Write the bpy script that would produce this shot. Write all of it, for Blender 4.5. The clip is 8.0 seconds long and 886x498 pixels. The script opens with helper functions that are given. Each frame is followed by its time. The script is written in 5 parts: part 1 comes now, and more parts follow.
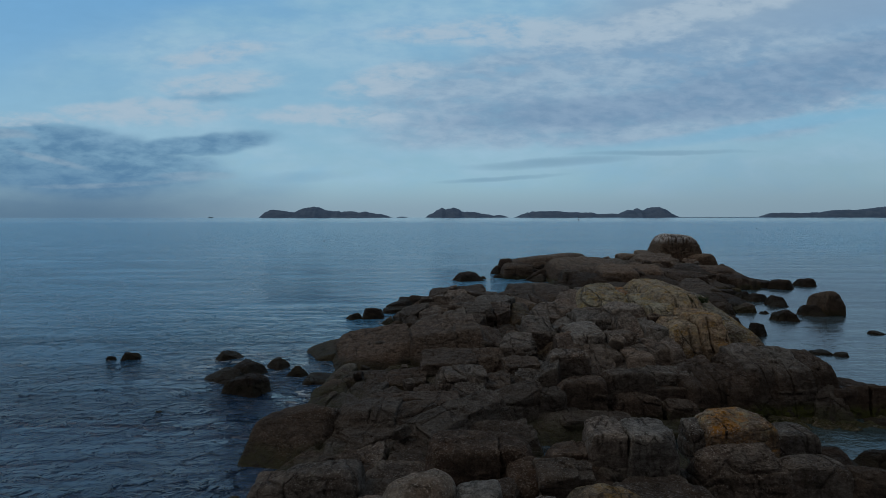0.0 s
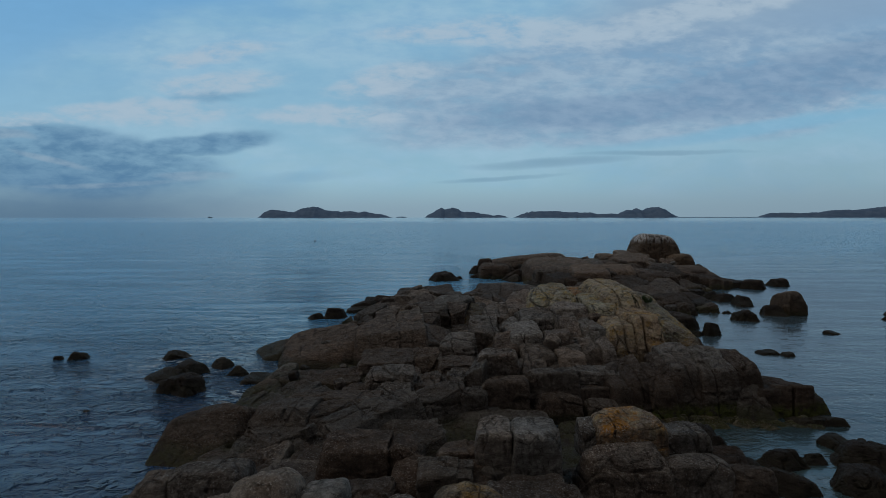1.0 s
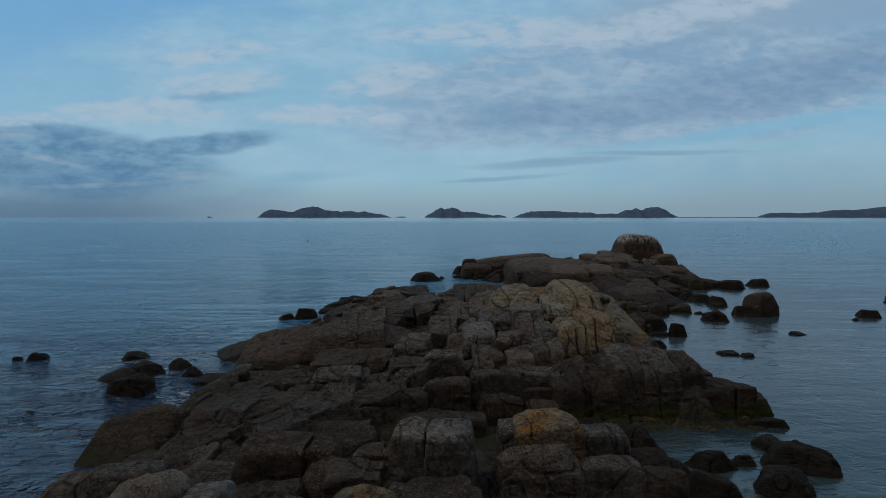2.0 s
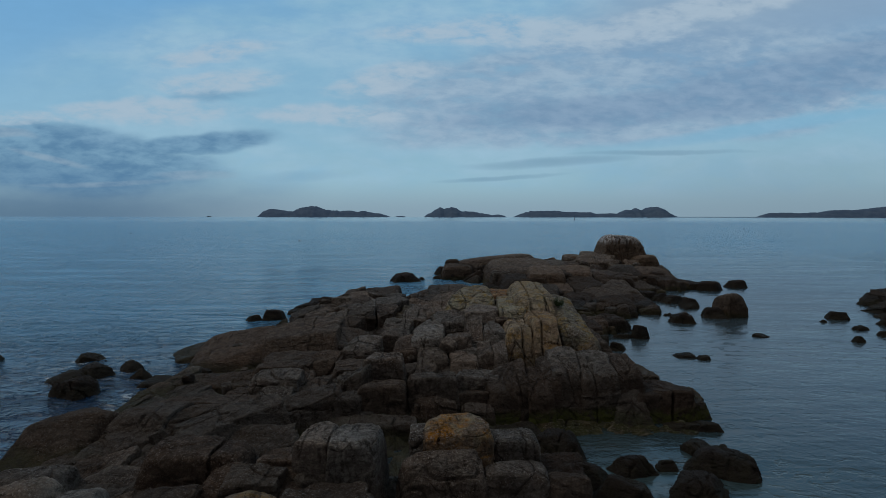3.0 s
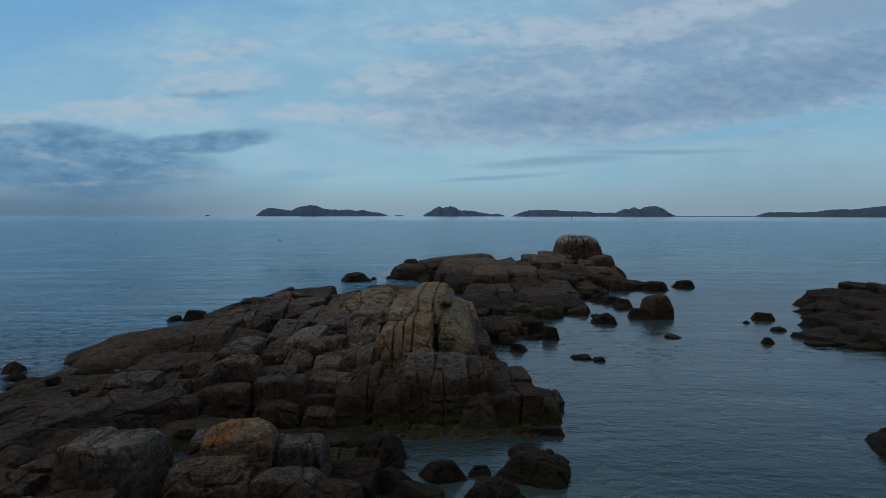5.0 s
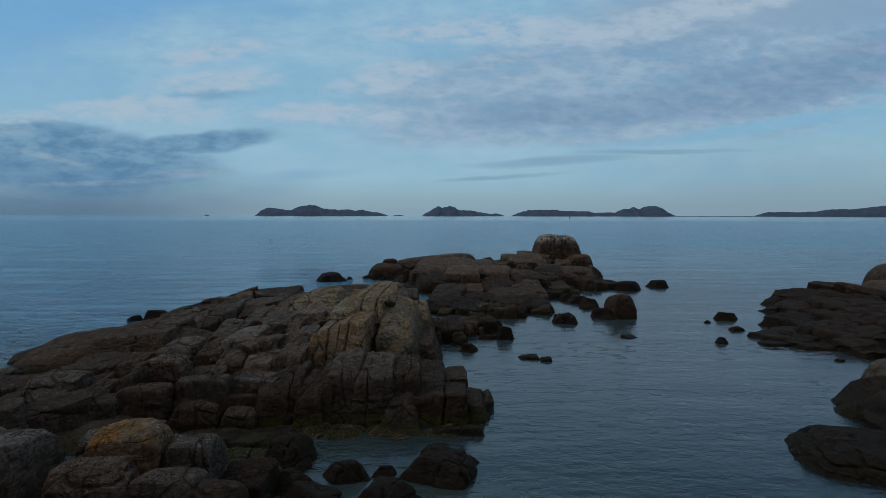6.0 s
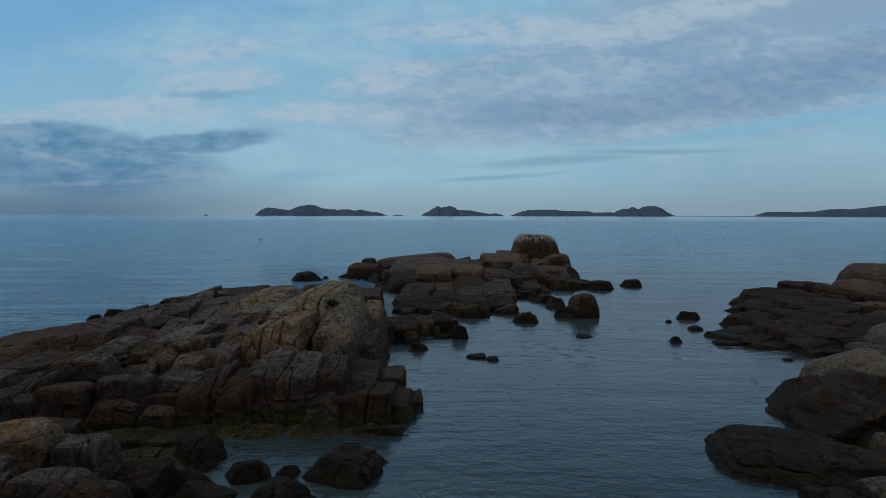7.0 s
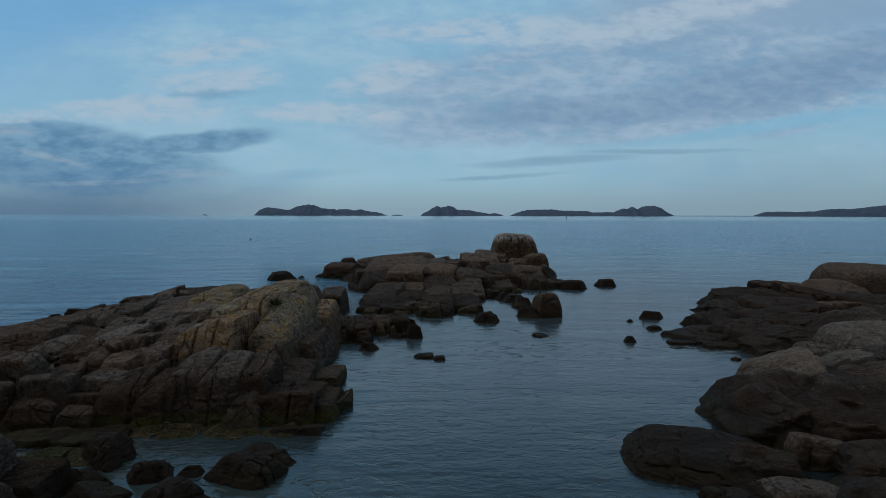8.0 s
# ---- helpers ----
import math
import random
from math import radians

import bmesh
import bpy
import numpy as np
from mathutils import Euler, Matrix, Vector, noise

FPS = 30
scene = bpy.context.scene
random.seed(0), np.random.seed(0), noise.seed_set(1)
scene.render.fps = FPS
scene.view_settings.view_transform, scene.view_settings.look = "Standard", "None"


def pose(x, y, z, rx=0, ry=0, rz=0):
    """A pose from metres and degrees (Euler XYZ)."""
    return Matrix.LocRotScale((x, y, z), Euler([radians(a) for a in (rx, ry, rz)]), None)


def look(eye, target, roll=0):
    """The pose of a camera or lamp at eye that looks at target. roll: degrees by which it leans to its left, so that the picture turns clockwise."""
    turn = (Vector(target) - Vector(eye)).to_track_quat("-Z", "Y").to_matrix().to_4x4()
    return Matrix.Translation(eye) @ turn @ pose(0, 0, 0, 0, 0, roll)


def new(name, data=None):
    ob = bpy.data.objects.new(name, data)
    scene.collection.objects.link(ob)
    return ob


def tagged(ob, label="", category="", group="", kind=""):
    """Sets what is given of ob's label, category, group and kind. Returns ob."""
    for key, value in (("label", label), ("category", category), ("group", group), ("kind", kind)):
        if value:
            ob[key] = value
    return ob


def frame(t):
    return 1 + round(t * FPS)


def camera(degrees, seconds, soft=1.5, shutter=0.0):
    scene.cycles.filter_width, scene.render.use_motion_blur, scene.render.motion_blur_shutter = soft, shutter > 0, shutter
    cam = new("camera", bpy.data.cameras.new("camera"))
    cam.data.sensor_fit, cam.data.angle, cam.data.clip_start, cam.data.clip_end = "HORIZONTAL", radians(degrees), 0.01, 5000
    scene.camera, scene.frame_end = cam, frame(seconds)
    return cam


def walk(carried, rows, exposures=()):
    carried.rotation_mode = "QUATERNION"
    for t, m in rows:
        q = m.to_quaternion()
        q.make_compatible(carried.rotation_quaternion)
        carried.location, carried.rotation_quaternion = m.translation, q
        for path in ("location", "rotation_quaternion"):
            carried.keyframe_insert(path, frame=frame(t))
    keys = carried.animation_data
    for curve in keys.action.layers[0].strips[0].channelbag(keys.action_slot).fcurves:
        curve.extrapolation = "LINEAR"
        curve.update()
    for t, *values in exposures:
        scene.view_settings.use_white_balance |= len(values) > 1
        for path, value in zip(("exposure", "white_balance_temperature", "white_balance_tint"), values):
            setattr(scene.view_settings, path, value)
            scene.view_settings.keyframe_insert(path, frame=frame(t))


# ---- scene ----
# ---- camera and its walk: a drone sliding sideways ten metres above the sea ----
cam = camera(72.0, 8.0, soft=0.65)
ROWS = [
    (0.0, 0.000, 0.000, 10.000, -0.000, -3.061, -0.030),
    (0.5, 2.009, -0.059, 10.006, -0.005, -3.063, -0.027),
    (1.0, 3.763, -0.115, 10.005, -0.011, -3.064, -0.023),
    (1.5, 5.218, -0.123, 10.017, -0.016, -3.066, -0.020),
    (3.0, 9.793, 0.007, 10.230, -0.038, -3.114, 0.070),
    (3.5, 11.652, 0.104, 10.297, -0.046, -3.145, 0.080),
    (4.0, 13.549, 0.176, 10.330, -0.053, -3.164, 0.090),
    (4.5, 15.466, 0.278, 10.343, -0.062, -3.183, 0.100),
    (6.0, 21.158, 0.493, 10.313, -0.088, -3.214, 0.109),
    (6.5, 23.052, 0.614, 10.274, -0.096, -3.221, 0.111),
    (7.0, 24.937, 0.706, 10.234, -0.105, -3.228, 0.114),
    (7.5, 26.812, 0.806, 10.190, -0.113, -3.234, 0.117),
    (8.0, 28.678, 0.895, 10.163, -0.122, -3.241, 0.120),
]
walk(cam, [(t, pose(x, y, z, 90 + pitch, 0, yaw) @ pose(0, 0, 0, 0, 0, roll)) for t, x, y, z, yaw, pitch, roll in ROWS])


# ---- node helpers ----
class Nodes:
    """Short hand for building node trees."""

    def __init__(self, tree):
        self.tree = tree
        tree.nodes.clear()

    def add(self, kind, operation=None):
        n = self.tree.nodes.new(kind)
        if operation:
            n.operation = operation
        return n

    def link(self, a, b):
        self.tree.links.new(a, b)

    def put(self, socket, value):
        if isinstance(value, bpy.types.NodeSocket):
            self.link(value, socket)
        else:
            socket.default_value = value

    def math(self, op, a, b=0.0, c=0.0, clamp=False):
        n = self.add("ShaderNodeMath", op)
        n.use_clamp = clamp
        for s, v in zip(n.inputs, (a, b, c)):
            self.put(s, v)
        return n.outputs[0]

    def step(self, value, lo, hi, a=0.0, b=1.0):
        n = self.add("ShaderNodeMapRange")
        n.interpolation_type = "SMOOTHSTEP"
        for s, v in zip(n.inputs, (value, lo, hi, a, b)):
            self.put(s, v)
        return n.outputs[0]

    def mix(self, f, a, b, blend="MIX"):
        n = self.add("ShaderNodeMix")
        n.data_type, n.blend_type = "RGBA", blend
        self.put(n.inputs[0], f)
        for s, v in zip(n.inputs[6:8], (a, b)):
            self.put(s, (*v, 1) if isinstance(v, tuple) and len(v) == 3 else v)
        return n.outputs[2]

    def noise(self, vector, scale, detail=4.0, rough=0.55, distort=0.0):
        n = self.add("ShaderNodeTexNoise")
        self.put(n.inputs["Vector"], vector)
        n.inputs["Scale"].default_value, n.inputs["Detail"].default_value = scale, detail
        n.inputs["Roughness"].default_value, n.inputs["Distortion"].default_value = rough, distort
        return n.outputs["Fac"]

    def stretch(self, vector, scale=(1, 1, 1), turn=0.0, shift=(0, 0, 0)):
        n = self.add("ShaderNodeMapping")
        self.put(n.inputs["Vector"], vector)
        n.inputs["Scale"].default_value, n.inputs["Location"].default_value = scale, shift
        n.inputs["Rotation"].default_value = (0, 0, radians(turn))
        return n.outputs[0]

    def xyz(self, x, y, z=0.0):
        n = self.add("ShaderNodeCombineXYZ")
        for s, v in zip(n.inputs, (x, y, z)):
            self.put(s, v)
        return n.outputs[0]

    def split(self, v):
        n = self.add("ShaderNodeSeparateXYZ")
        self.link(v, n.inputs[0])
        return n.outputs

    def bump(self, height, strength, distance, normal=None):
        n = self.add("ShaderNodeBump")
        self.put(n.inputs["Height"], height)
        n.inputs["Strength"].default_value, n.inputs["Distance"].default_value = strength, distance
        if normal is not None:
            self.link(normal, n.inputs["Normal"])
        return n.outputs[0]


# ---- world: a dusk sky with broken cloud, and one weak wide sun ----
SUN_UP, SUN_TURN = radians(52), radians(285)
world = bpy.data.worlds.new("dusk_sky")
scene.world = world
world.use_nodes = True
w = Nodes(world.node_tree)
way = w.add("ShaderNodeTexCoord").outputs["Generated"]
wx, wy, wz = w.split(way)
ahead = w.math("MAXIMUM", wy, 0.12)
u, v = w.math("DIVIDE", wx, ahead), w.math("DIVIDE", wz, ahead)
sky = w.add("ShaderNodeTexSky")
sky.sky_type, sky.sun_disc, sky.sun_elevation, sky.sun_rotation = "NISHITA", False, SUN_UP, SUN_TURN
sky.air_density, sky.dust_density, sky.ozone_density = 1.3, 0.8, 2.0
flat = w.xyz(u, w.math("MULTIPLY", v, 1.7), 0.3)
warp = w.noise(flat, 2.6, 4, 0.55)
warp2 = w.noise(w.stretch(flat, shift=(7, 3, 1)), 2.6, 4, 0.55)
uw = w.math("ADD", u, w.math("MULTIPLY_ADD", warp, 0.24, -0.12))
vw = w.math("ADD", v, w.math("MULTIPLY_ADD", warp2, 0.09, -0.045))


def patch(cu, cv, ru, rv, turn, lo=2.3, hi=0.0, pu=None, pv=None):
    """A soft oval of cloud about the bearing cu and the height cv (both as tangents)."""
    c, s = math.cos(radians(turn)), math.sin(radians(turn))
    du, dv = w.math("SUBTRACT", pu or uw, cu), w.math("SUBTRACT", pv or vw, cv)
    a = w.math("ADD", w.math("MULTIPLY", du, c / ru), w.math("MULTIPLY", dv, s / ru))
    b = w.math("ADD", w.math("MULTIPLY", du, -s / rv), w.math("MULTIPLY", dv, c / rv))
    q = w.math("ADD", w.math("MULTIPLY", a, a), w.math("MULTIPLY", b, b))
    return w.step(q, lo, hi)


def most(*parts):
    out = parts[0]
    for p in parts[1:]:
        out = w.math("MAXIMUM", out, p)
    return out


fine = w.noise(w.stretch(flat, (1, 1.3, 1), shift=(2, 5, 0)), 6.0, 5, 0.52, 0.3)
wisps = w.noise(w.stretch(flat, (0.8, 1.7, 1), 6, (1, 9, 0)), 4.5, 5, 0.52, 0.4)
clots = w.noise(w.stretch(flat, (1, 1.7, 1), -4, (4, 2, 6)), 13.0, 6, 0.56, 0.2)
flock = w.noise(w.stretch(flat, (1, 1.5, 1), 10, (9, 4, 3)), 30.0, 4, 0.6, 0.3)
rag = w.math("MULTIPLY_ADD", clots, 0.55, w.math("MULTIPLY", fine, 0.45))
mottled = w.math("MULTIPLY_ADD", clots, 0.6, w.math("MULTIPLY", flock, 0.4))
us = w.math("ADD", u, w.math("MULTIPLY_ADD", warp, 0.08, -0.04))
vs = w.math("ADD", v, w.math("MULTIPLY_ADD", fine, 0.016, -0.008))


def clump(mask, tex, depth=1.6, lo=0.05, hi=1.25):
    """Break a soft oval into ragged clots."""
    return w.step(w.math("MULTIPLY", mask, w.math("MULTIPLY_ADD", tex, depth, 1.0 - depth / 2)), lo, hi)


veil = most(patch(-0.21, 0.19, 0.42, 0.13, 0), patch(-0.40, 0.225, 0.17, 0.10, 20), patch(0.2, 0.345, 0.4, 0.06, 0), patch(0.48, 0.085, 0.5, 0.055, 0))
body = most(patch(0.36, 0.212, 0.56, 0.085, 4, 1.5, 0.05), patch(0.26, 0.155, 0.34, 0.035, 2))
lilac = patch(0.57, 0.33, 0.34, 0.055, 8)
core = most(patch(0.62, 0.235, 0.36, 0.045, 11, 1.7, 0.0), patch(0.30, 0.175, 0.30, 0.03, 4, 1.7, 0.0))
low = most(patch(-0.63, 0.10, 0.25, 0.050, -3, 1.6, 0.15), patch(-0.42, 0.126, 0.12, 0.017, 3, 1.7, 0.0), w.math("MULTIPLY", patch(-0.38, 0.198, 0.08, 0.012, 2, 1.8, 0.0), 0.5), patch(-0.66, 0.075, 0.24, 0.034, -2, 1.6, 0.0))
bank = most(patch(-0.70, 0.035, 0.40, 0.055, 0, 1.8, 0.0), w.math("MULTIPLY", patch(-0.36, 0.062, 0.2, 0.012, 2, 1.6, 0.0), 0.3))
streak = most(patch(0.17, 0.088, 0.15, 0.0095, 3, 1.2, 0.0, us, vs), patch(0.10, 0.062, 0.12, 0.005, 4, 1.2, 0.0, us, vs), patch(0.36, 0.104, 0.16, 0.005, 1, 1.2, 0.0, us, vs))
lit = most(patch(0.18, 0.29, 0.24, 0.022, 0), patch(0.42, 0.318, 0.14, 0.016, 12), patch(-0.70, 0.158, 0.11, 0.011, -3), patch(-0.49, 0.172, 0.12, 0.018, 2), patch(-0.36, 0.27, 0.09, 0.014, 8), patch(-0.37, 0.220, 0.10, 0.018, 4), patch(-0.20, 0.165, 0.13, 0.016, 0), patch(-0.09, 0.216, 0.11, 0.018, 8), w.math("MULTIPLY", patch(0.66, 0.186, 0.12, 0.012, 6), 0.5))
faint = most(patch(-0.43, 0.074, 0.07, 0.009, 0, 1.4, 0.0), patch(-0.645, 0.094, 0.07, 0.0065, -13, 1.4, 0.0, us, vs), patch(-0.72, 0.135, 0.07, 0.010, -10, 1.4, 0.0), patch(-0.56, 0.052, 0.12, 0.005, 2, 1.4, 0.0, us, vs))
clear = w.mix(0.85, sky.outputs[0], w.mix(w.step(v, 0.0, 0.36), (2.55, 4.7, 5.95), w.mix(w.step(u, -0.75, 0.2), (1.3, 3.5, 6.0), (1.65, 3.85, 6.2))))
base = w.mix(w.math("MULTIPLY", clump(veil, wisps, 3.0, 0.05, 1.0), w.step(mottled, 0.3, 0.65, 0.45, 0.9)), clear, w.mix(w.step(fine, 0.35, 0.65), (2.5, 4.5, 6.0), (3.1, 4.9, 6.25)))
base = w.mix(w.math("MULTIPLY", lilac, 0.75), base, (2.45, 3.45, 4.75))
base = w.mix(w.math("MULTIPLY", clump(body, rag, 3.0, 0.05, 1.0), w.step(clots, 0.25, 0.6, 0.6, 0.95)), base, w.mix(w.step(w.math("MULTIPLY_ADD", mottled, 0.7, w.math("MULTIPLY", fine, 0.3)), 0.38, 0.62), (1.95, 3.2, 4.7), (3.1, 4.35, 5.6)))
base = w.mix(w.math("MULTIPLY", clump(core, rag, 2.6, 0.0, 1.1), 0.66), base, w.mix(w.step(mottled, 0.35, 0.65), (1.45, 2.55, 4.05), (1.95, 3.1, 4.6)))
base = w.mix(w.math("MULTIPLY", patch(0.52, 0.146, 0.26, 0.013, 8, 1.4, 0.0, us, vs), 0.75), base, (2.1, 4.35, 6.1))
base = w.mix(w.math("MULTIPLY", bank, w.step(rag, 0.3, 0.65, 0.55, 0.85)), base, (1.35, 2.45, 3.75))
base = w.mix(w.math("MULTIPLY", clump(low, rag, 3.2, 0.0, 1.0), w.step(mottled, 0.3, 0.68, 0.92, 0.62)), base, w.mix(w.step(mottled, 0.38, 0.64), (0.8, 1.95, 3.45), (1.25, 2.6, 4.1)))
base = w.mix(w.math("MULTIPLY", streak, w.step(wisps, 0.3, 0.6, 0.3, 0.5)), base, (1.45, 2.7, 3.9))
base = w.mix(w.math("MULTIPLY", clump(lit, mottled, 5.0, 0.08, 1.3), 0.85), base, (3.75, 4.85, 5.9))
base = w.mix(w.math("MULTIPLY", faint, w.step(mottled, 0.35, 0.65, 0.15, 0.6)), base, (2.8, 3.8, 4.8))
mottle = w.math("MULTIPLY_ADD", mottled, 0.14, 0.93)
base = w.mix(w.step(v, 0.02, 0.08), base, w.mix(1.0, base, w.xyz(mottle, mottle, mottle), "MULTIPLY"))
haze = w.step(v, 0.065, 0.0)
base = w.mix(w.math("MULTIPLY", haze, 0.8), base, w.mix(w.step(u, -0.62, -0.16), (0.88, 1.62, 2.5), (2.3, 3.2, 4.0)))
base = w.mix(w.math("MULTIPLY", w.math("MULTIPLY", w.step(v, 0.16, 0.02), w.step(u, 0.05, 0.6)), 0.55), base, (2.1, 3.05, 3.75))
base = w.mix(w.step(v, 0.42, 0.9), base, w.mix(fine, (2.2, 2.7, 3.2), (2.6, 3.1, 3.6)))
back = w.step(wy, 0.15, -0.45)
base = w.mix(back, base, w.mix(fine, (1.25, 1.34, 1.5), (2.35, 2.25, 2.2)))
bg = w.add("ShaderNodeBackground")
w.link(base, bg.inputs[0])
bg.inputs[1].default_value = 0.1
w.link(bg.outputs[0], w.add("ShaderNodeOutputWorld").inputs[0])

lamp = bpy.data.lights.new("sun", "SUN")
lamp.energy, lamp.angle, lamp.color = 0.35, radians(20), (1.0, 0.84, 0.66)
sun = new("sun", lamp)
sun.matrix_world = look((-math.cos(SUN_UP) * 0.97, math.cos(SUN_UP) * 0.26, math.sin(SUN_UP)), (0, 0, 0))


# ---- materials ----
def material(name):
    m = bpy.data.materials.new(name)
    m.use_nodes = True
    n = Nodes(m.node_tree)
    out = n.add("ShaderNodeOutputMaterial")
    p = n.add("ShaderNodeBsdfPrincipled")
    n.link(p.outputs[0], out.inputs[0])
    return m, n, p


def rock_material(name, dark, pale, lichen=0.0, crust=0.25, guano=0.0, wet_to=0.75, tint=(0.36, 0.17, 0.03), broken=1.0, black=0.75, weedy=0.3):
    """Weathered granite: grain, stains, grey crust, ochre lichen on top faces, a black wet tide band and green weed at its foot."""
    m, n, p = material(name)
    geo = n.add("ShaderNodeNewGeometry")
    pos = geo.outputs["Position"]
    up = n.split(geo.outputs["Normal"])[2]
    z = n.split(pos)[2]
    rnd = n.add("ShaderNodeObjectInfo").outputs["Random"]
    big = n.noise(pos, 0.55, 5, 0.6)
    mid = n.noise(n.stretch(pos, (1, 0.8, 1.2), shift=(3, 1, 4)), 2.3, 7, 0.72)
    grain = n.noise(pos, 26, 3, 0.7)
    col = n.mix(n.step(n.math("ADD", mid, n.math("MULTIPLY_ADD", rnd, 0.22, -0.11)), 0.32, 0.68), dark, pale)
    col = n.mix(n.step(big, 0.4, 0.72, 0, 0.5), col, (0.13, 0.085, 0.058))
    col = n.mix(n.math("MULTIPLY", n.step(mid, 0.52, 0.75), n.step(up, 0.2, 0.8, 0.1, crust)), col, (0.3, 0.28, 0.25))
    if lichen:
        spot = n.noise(n.stretch(pos, shift=(5, 9, 2)), 1.1, 6, 0.68)
        col = n.mix(n.math("MULTIPLY", n.step(spot, 0.56 - 0.16 * lichen, 0.66), n.step(up, 0.1, 0.8, 0.12, 0.85)), col, tint)
        film = n.noise(n.stretch(pos, (1, 1, 0.7), shift=(1, 4, 8)), 1.9, 6, 0.7)
        col = n.mix(n.math("MULTIPLY", n.step(film, 0.5, 0.62), n.step(up, -0.1, 0.7, 0.15, 0.6)), col, (0.4, 0.37, 0.24))
    if guano:
        run = n.noise(n.stretch(pos, (2.2, 2.2, 0.35)), 1.2, 5, 0.6)
        col = n.mix(n.math("MULTIPLY", n.step(run, 0.42, 0.56, 0.0, 1.0), n.math("MULTIPLY", n.step(z, 5.0, 6.4), n.step(up, -0.1, 0.4, 0.75, 1.0))), col, (0.85, 0.85, 0.86))
    gritty = n.noise(pos, 7.5, 4, 0.7)
    sway = n.noise(pos, 1.4, 3, 0.6)
    bent = n.add("ShaderNodeVectorMath", operation="ADD")
    n.link(pos, bent.inputs[0])
    n.link(n.xyz(n.math("MULTIPLY", sway, 0.4), n.math("MULTIPLY", mid, 0.4), n.math("MULTIPLY", big, 0.4)), bent.inputs[1])
    cracks = 1.0
    for scale, wide, keep in ((0.42, 0.028, 0.44), (1.15, 0.03, 0.5), (2.7, 0.04, 0.54)):
        v = n.add("ShaderNodeTexVoronoi")
        v.feature = "DISTANCE_TO_EDGE"
        n.link(n.stretch(bent.outputs[0], (1.0, 0.35, 0.8), -8, (scale, 2, 1)), v.inputs["Vector"])
        v.inputs["Scale"].default_value, v.inputs["Randomness"].default_value = scale, 0.75
        gap = n.math("MULTIPLY", n.step(v.outputs["Distance"], wide, 0.0), n.step(n.noise(pos, scale * 0.9, 2), keep, keep + 0.15))
        cracks = n.math("MULTIPLY", cracks, n.math("MULTIPLY_ADD", gap, -broken, 1.0))
    # the shade of the cracks' depth is put in as near-black colour
    col = n.mix(n.math("MULTIPLY", n.math("SUBTRACT", 1.0, cracks), 0.7), col, (0.02, 0.015, 0.012))
    col = n.mix(n.math("MULTIPLY", n.step(gritty, 0.53, 0.66), n.step(up, -0.3, 0.7, 0.18, 0.55)), col, (0.28, 0.26, 0.24))
    beds = n.noise(n.stretch(bent.outputs[0], (0.3, 0.4, 2.6), 0, (4, 4, 4)), 1.3, 4, 0.6, 0.6)
    bedline = n.math("MULTIPLY", n.step(n.math("ABSOLUTE", n.math("SUBTRACT", beds, 0.5)), 0.022, 0.0), broken)
    col = n.mix(n.math("MULTIPLY", bedline, 0.4), col, (0.02, 0.015, 0.012))
    run = n.noise(n.stretch(bent.outputs[0], (2.6, 2.6, 0.3), 0, (1, 6, 2)), 1.6, 4, 0.6)
    col = n.mix(n.math("MULTIPLY", n.step(run, 0.5, 0.68), n.step(up, 0.75, 0.2, 0.0, 0.6)), col, (0.035, 0.028, 0.024))
    hair = n.add("ShaderNodeTexVoronoi")
    hair.feature = "DISTANCE_TO_EDGE"
    n.link(n.stretch(bent.outputs[0], (1.0, 0.6, 1.5), 11, (2, 7, 3)), hair.inputs["Vector"])
    hair.inputs["Scale"].default_value = 3.6
    hairs = n.math("MULTIPLY", n.step(hair.outputs["Distance"], 0.035, 0.0), n.step(n.noise(pos, 1.7, 3, 0.6), 0.46, 0.58, 0.0, broken))
    col = n.mix(n.math("MULTIPLY", hairs, 0.6), col, (0.02, 0.015, 0.012))
    pock = n.noise(n.stretch(pos, shift=(6, 2, 7)), 5.2, 6, 0.74)
    shade = n.step(pock, 0.34, 0.68, 0.72, 1.3)
    col = n.mix(1.0, col, n.xyz(shade, shade, shade), "MULTIPLY")
    worn = n.step(geo.outputs["Pointiness"], 0.51, 0.58, 0.0, 0.7)
    col = n.mix(n.math("MULTIPLY", worn, n.step(mid, 0.35, 0.6, 0.3, 1.0)), col, (0.36, 0.32, 0.27))
    fleck = n.step(grain, 0.33, 0.7, 0.86, 1.14)
    col = n.mix(1.0, col, n.xyz(fleck, fleck, fleck), "MULTIPLY")
    speck = n.noise(n.stretch(pos, shift=(8, 3, 5)), 13, 3, 0.75)
    col = n.mix(n.math("MULTIPLY", n.step(speck, 0.56, 0.64), n.math("MULTIPLY", n.step(big, 0.38, 0.58, 0.2, 1.0), n.step(up, -0.2, 0.7, 0.15, min(1.0, 0.35 + crust)))), col, (0.5, 0.48, 0.45))
    hue = n.math("FRACT", n.math("MULTIPLY", rnd, 7.3))
    col = n.mix(1.0, col, n.mix(n.math("MULTIPLY_ADD", big, 0.8, n.math("MULTIPLY_ADD", hue, 0.9, -0.35)), (0.9, 0.97, 1.02), (1.12, 0.97, 0.87)), "MULTIPLY")
    tide = n.math("ADD", z, n.math("MULTIPLY_ADD", big, 0.9, -0.45))
    col = n.mix(n.math("MULTIPLY", n.step(n.math("ADD", tide, n.math("MULTIPLY_ADD", mid, 1.2, -0.6)), 3.3, 1.7), black), col, (0.04, 0.026, 0.018))
    wet = n.step(tide, wet_to, wet_to - 0.55)
    col = n.mix(n.math("MULTIPLY", wet, 0.7), col, (0.028, 0.023, 0.02))
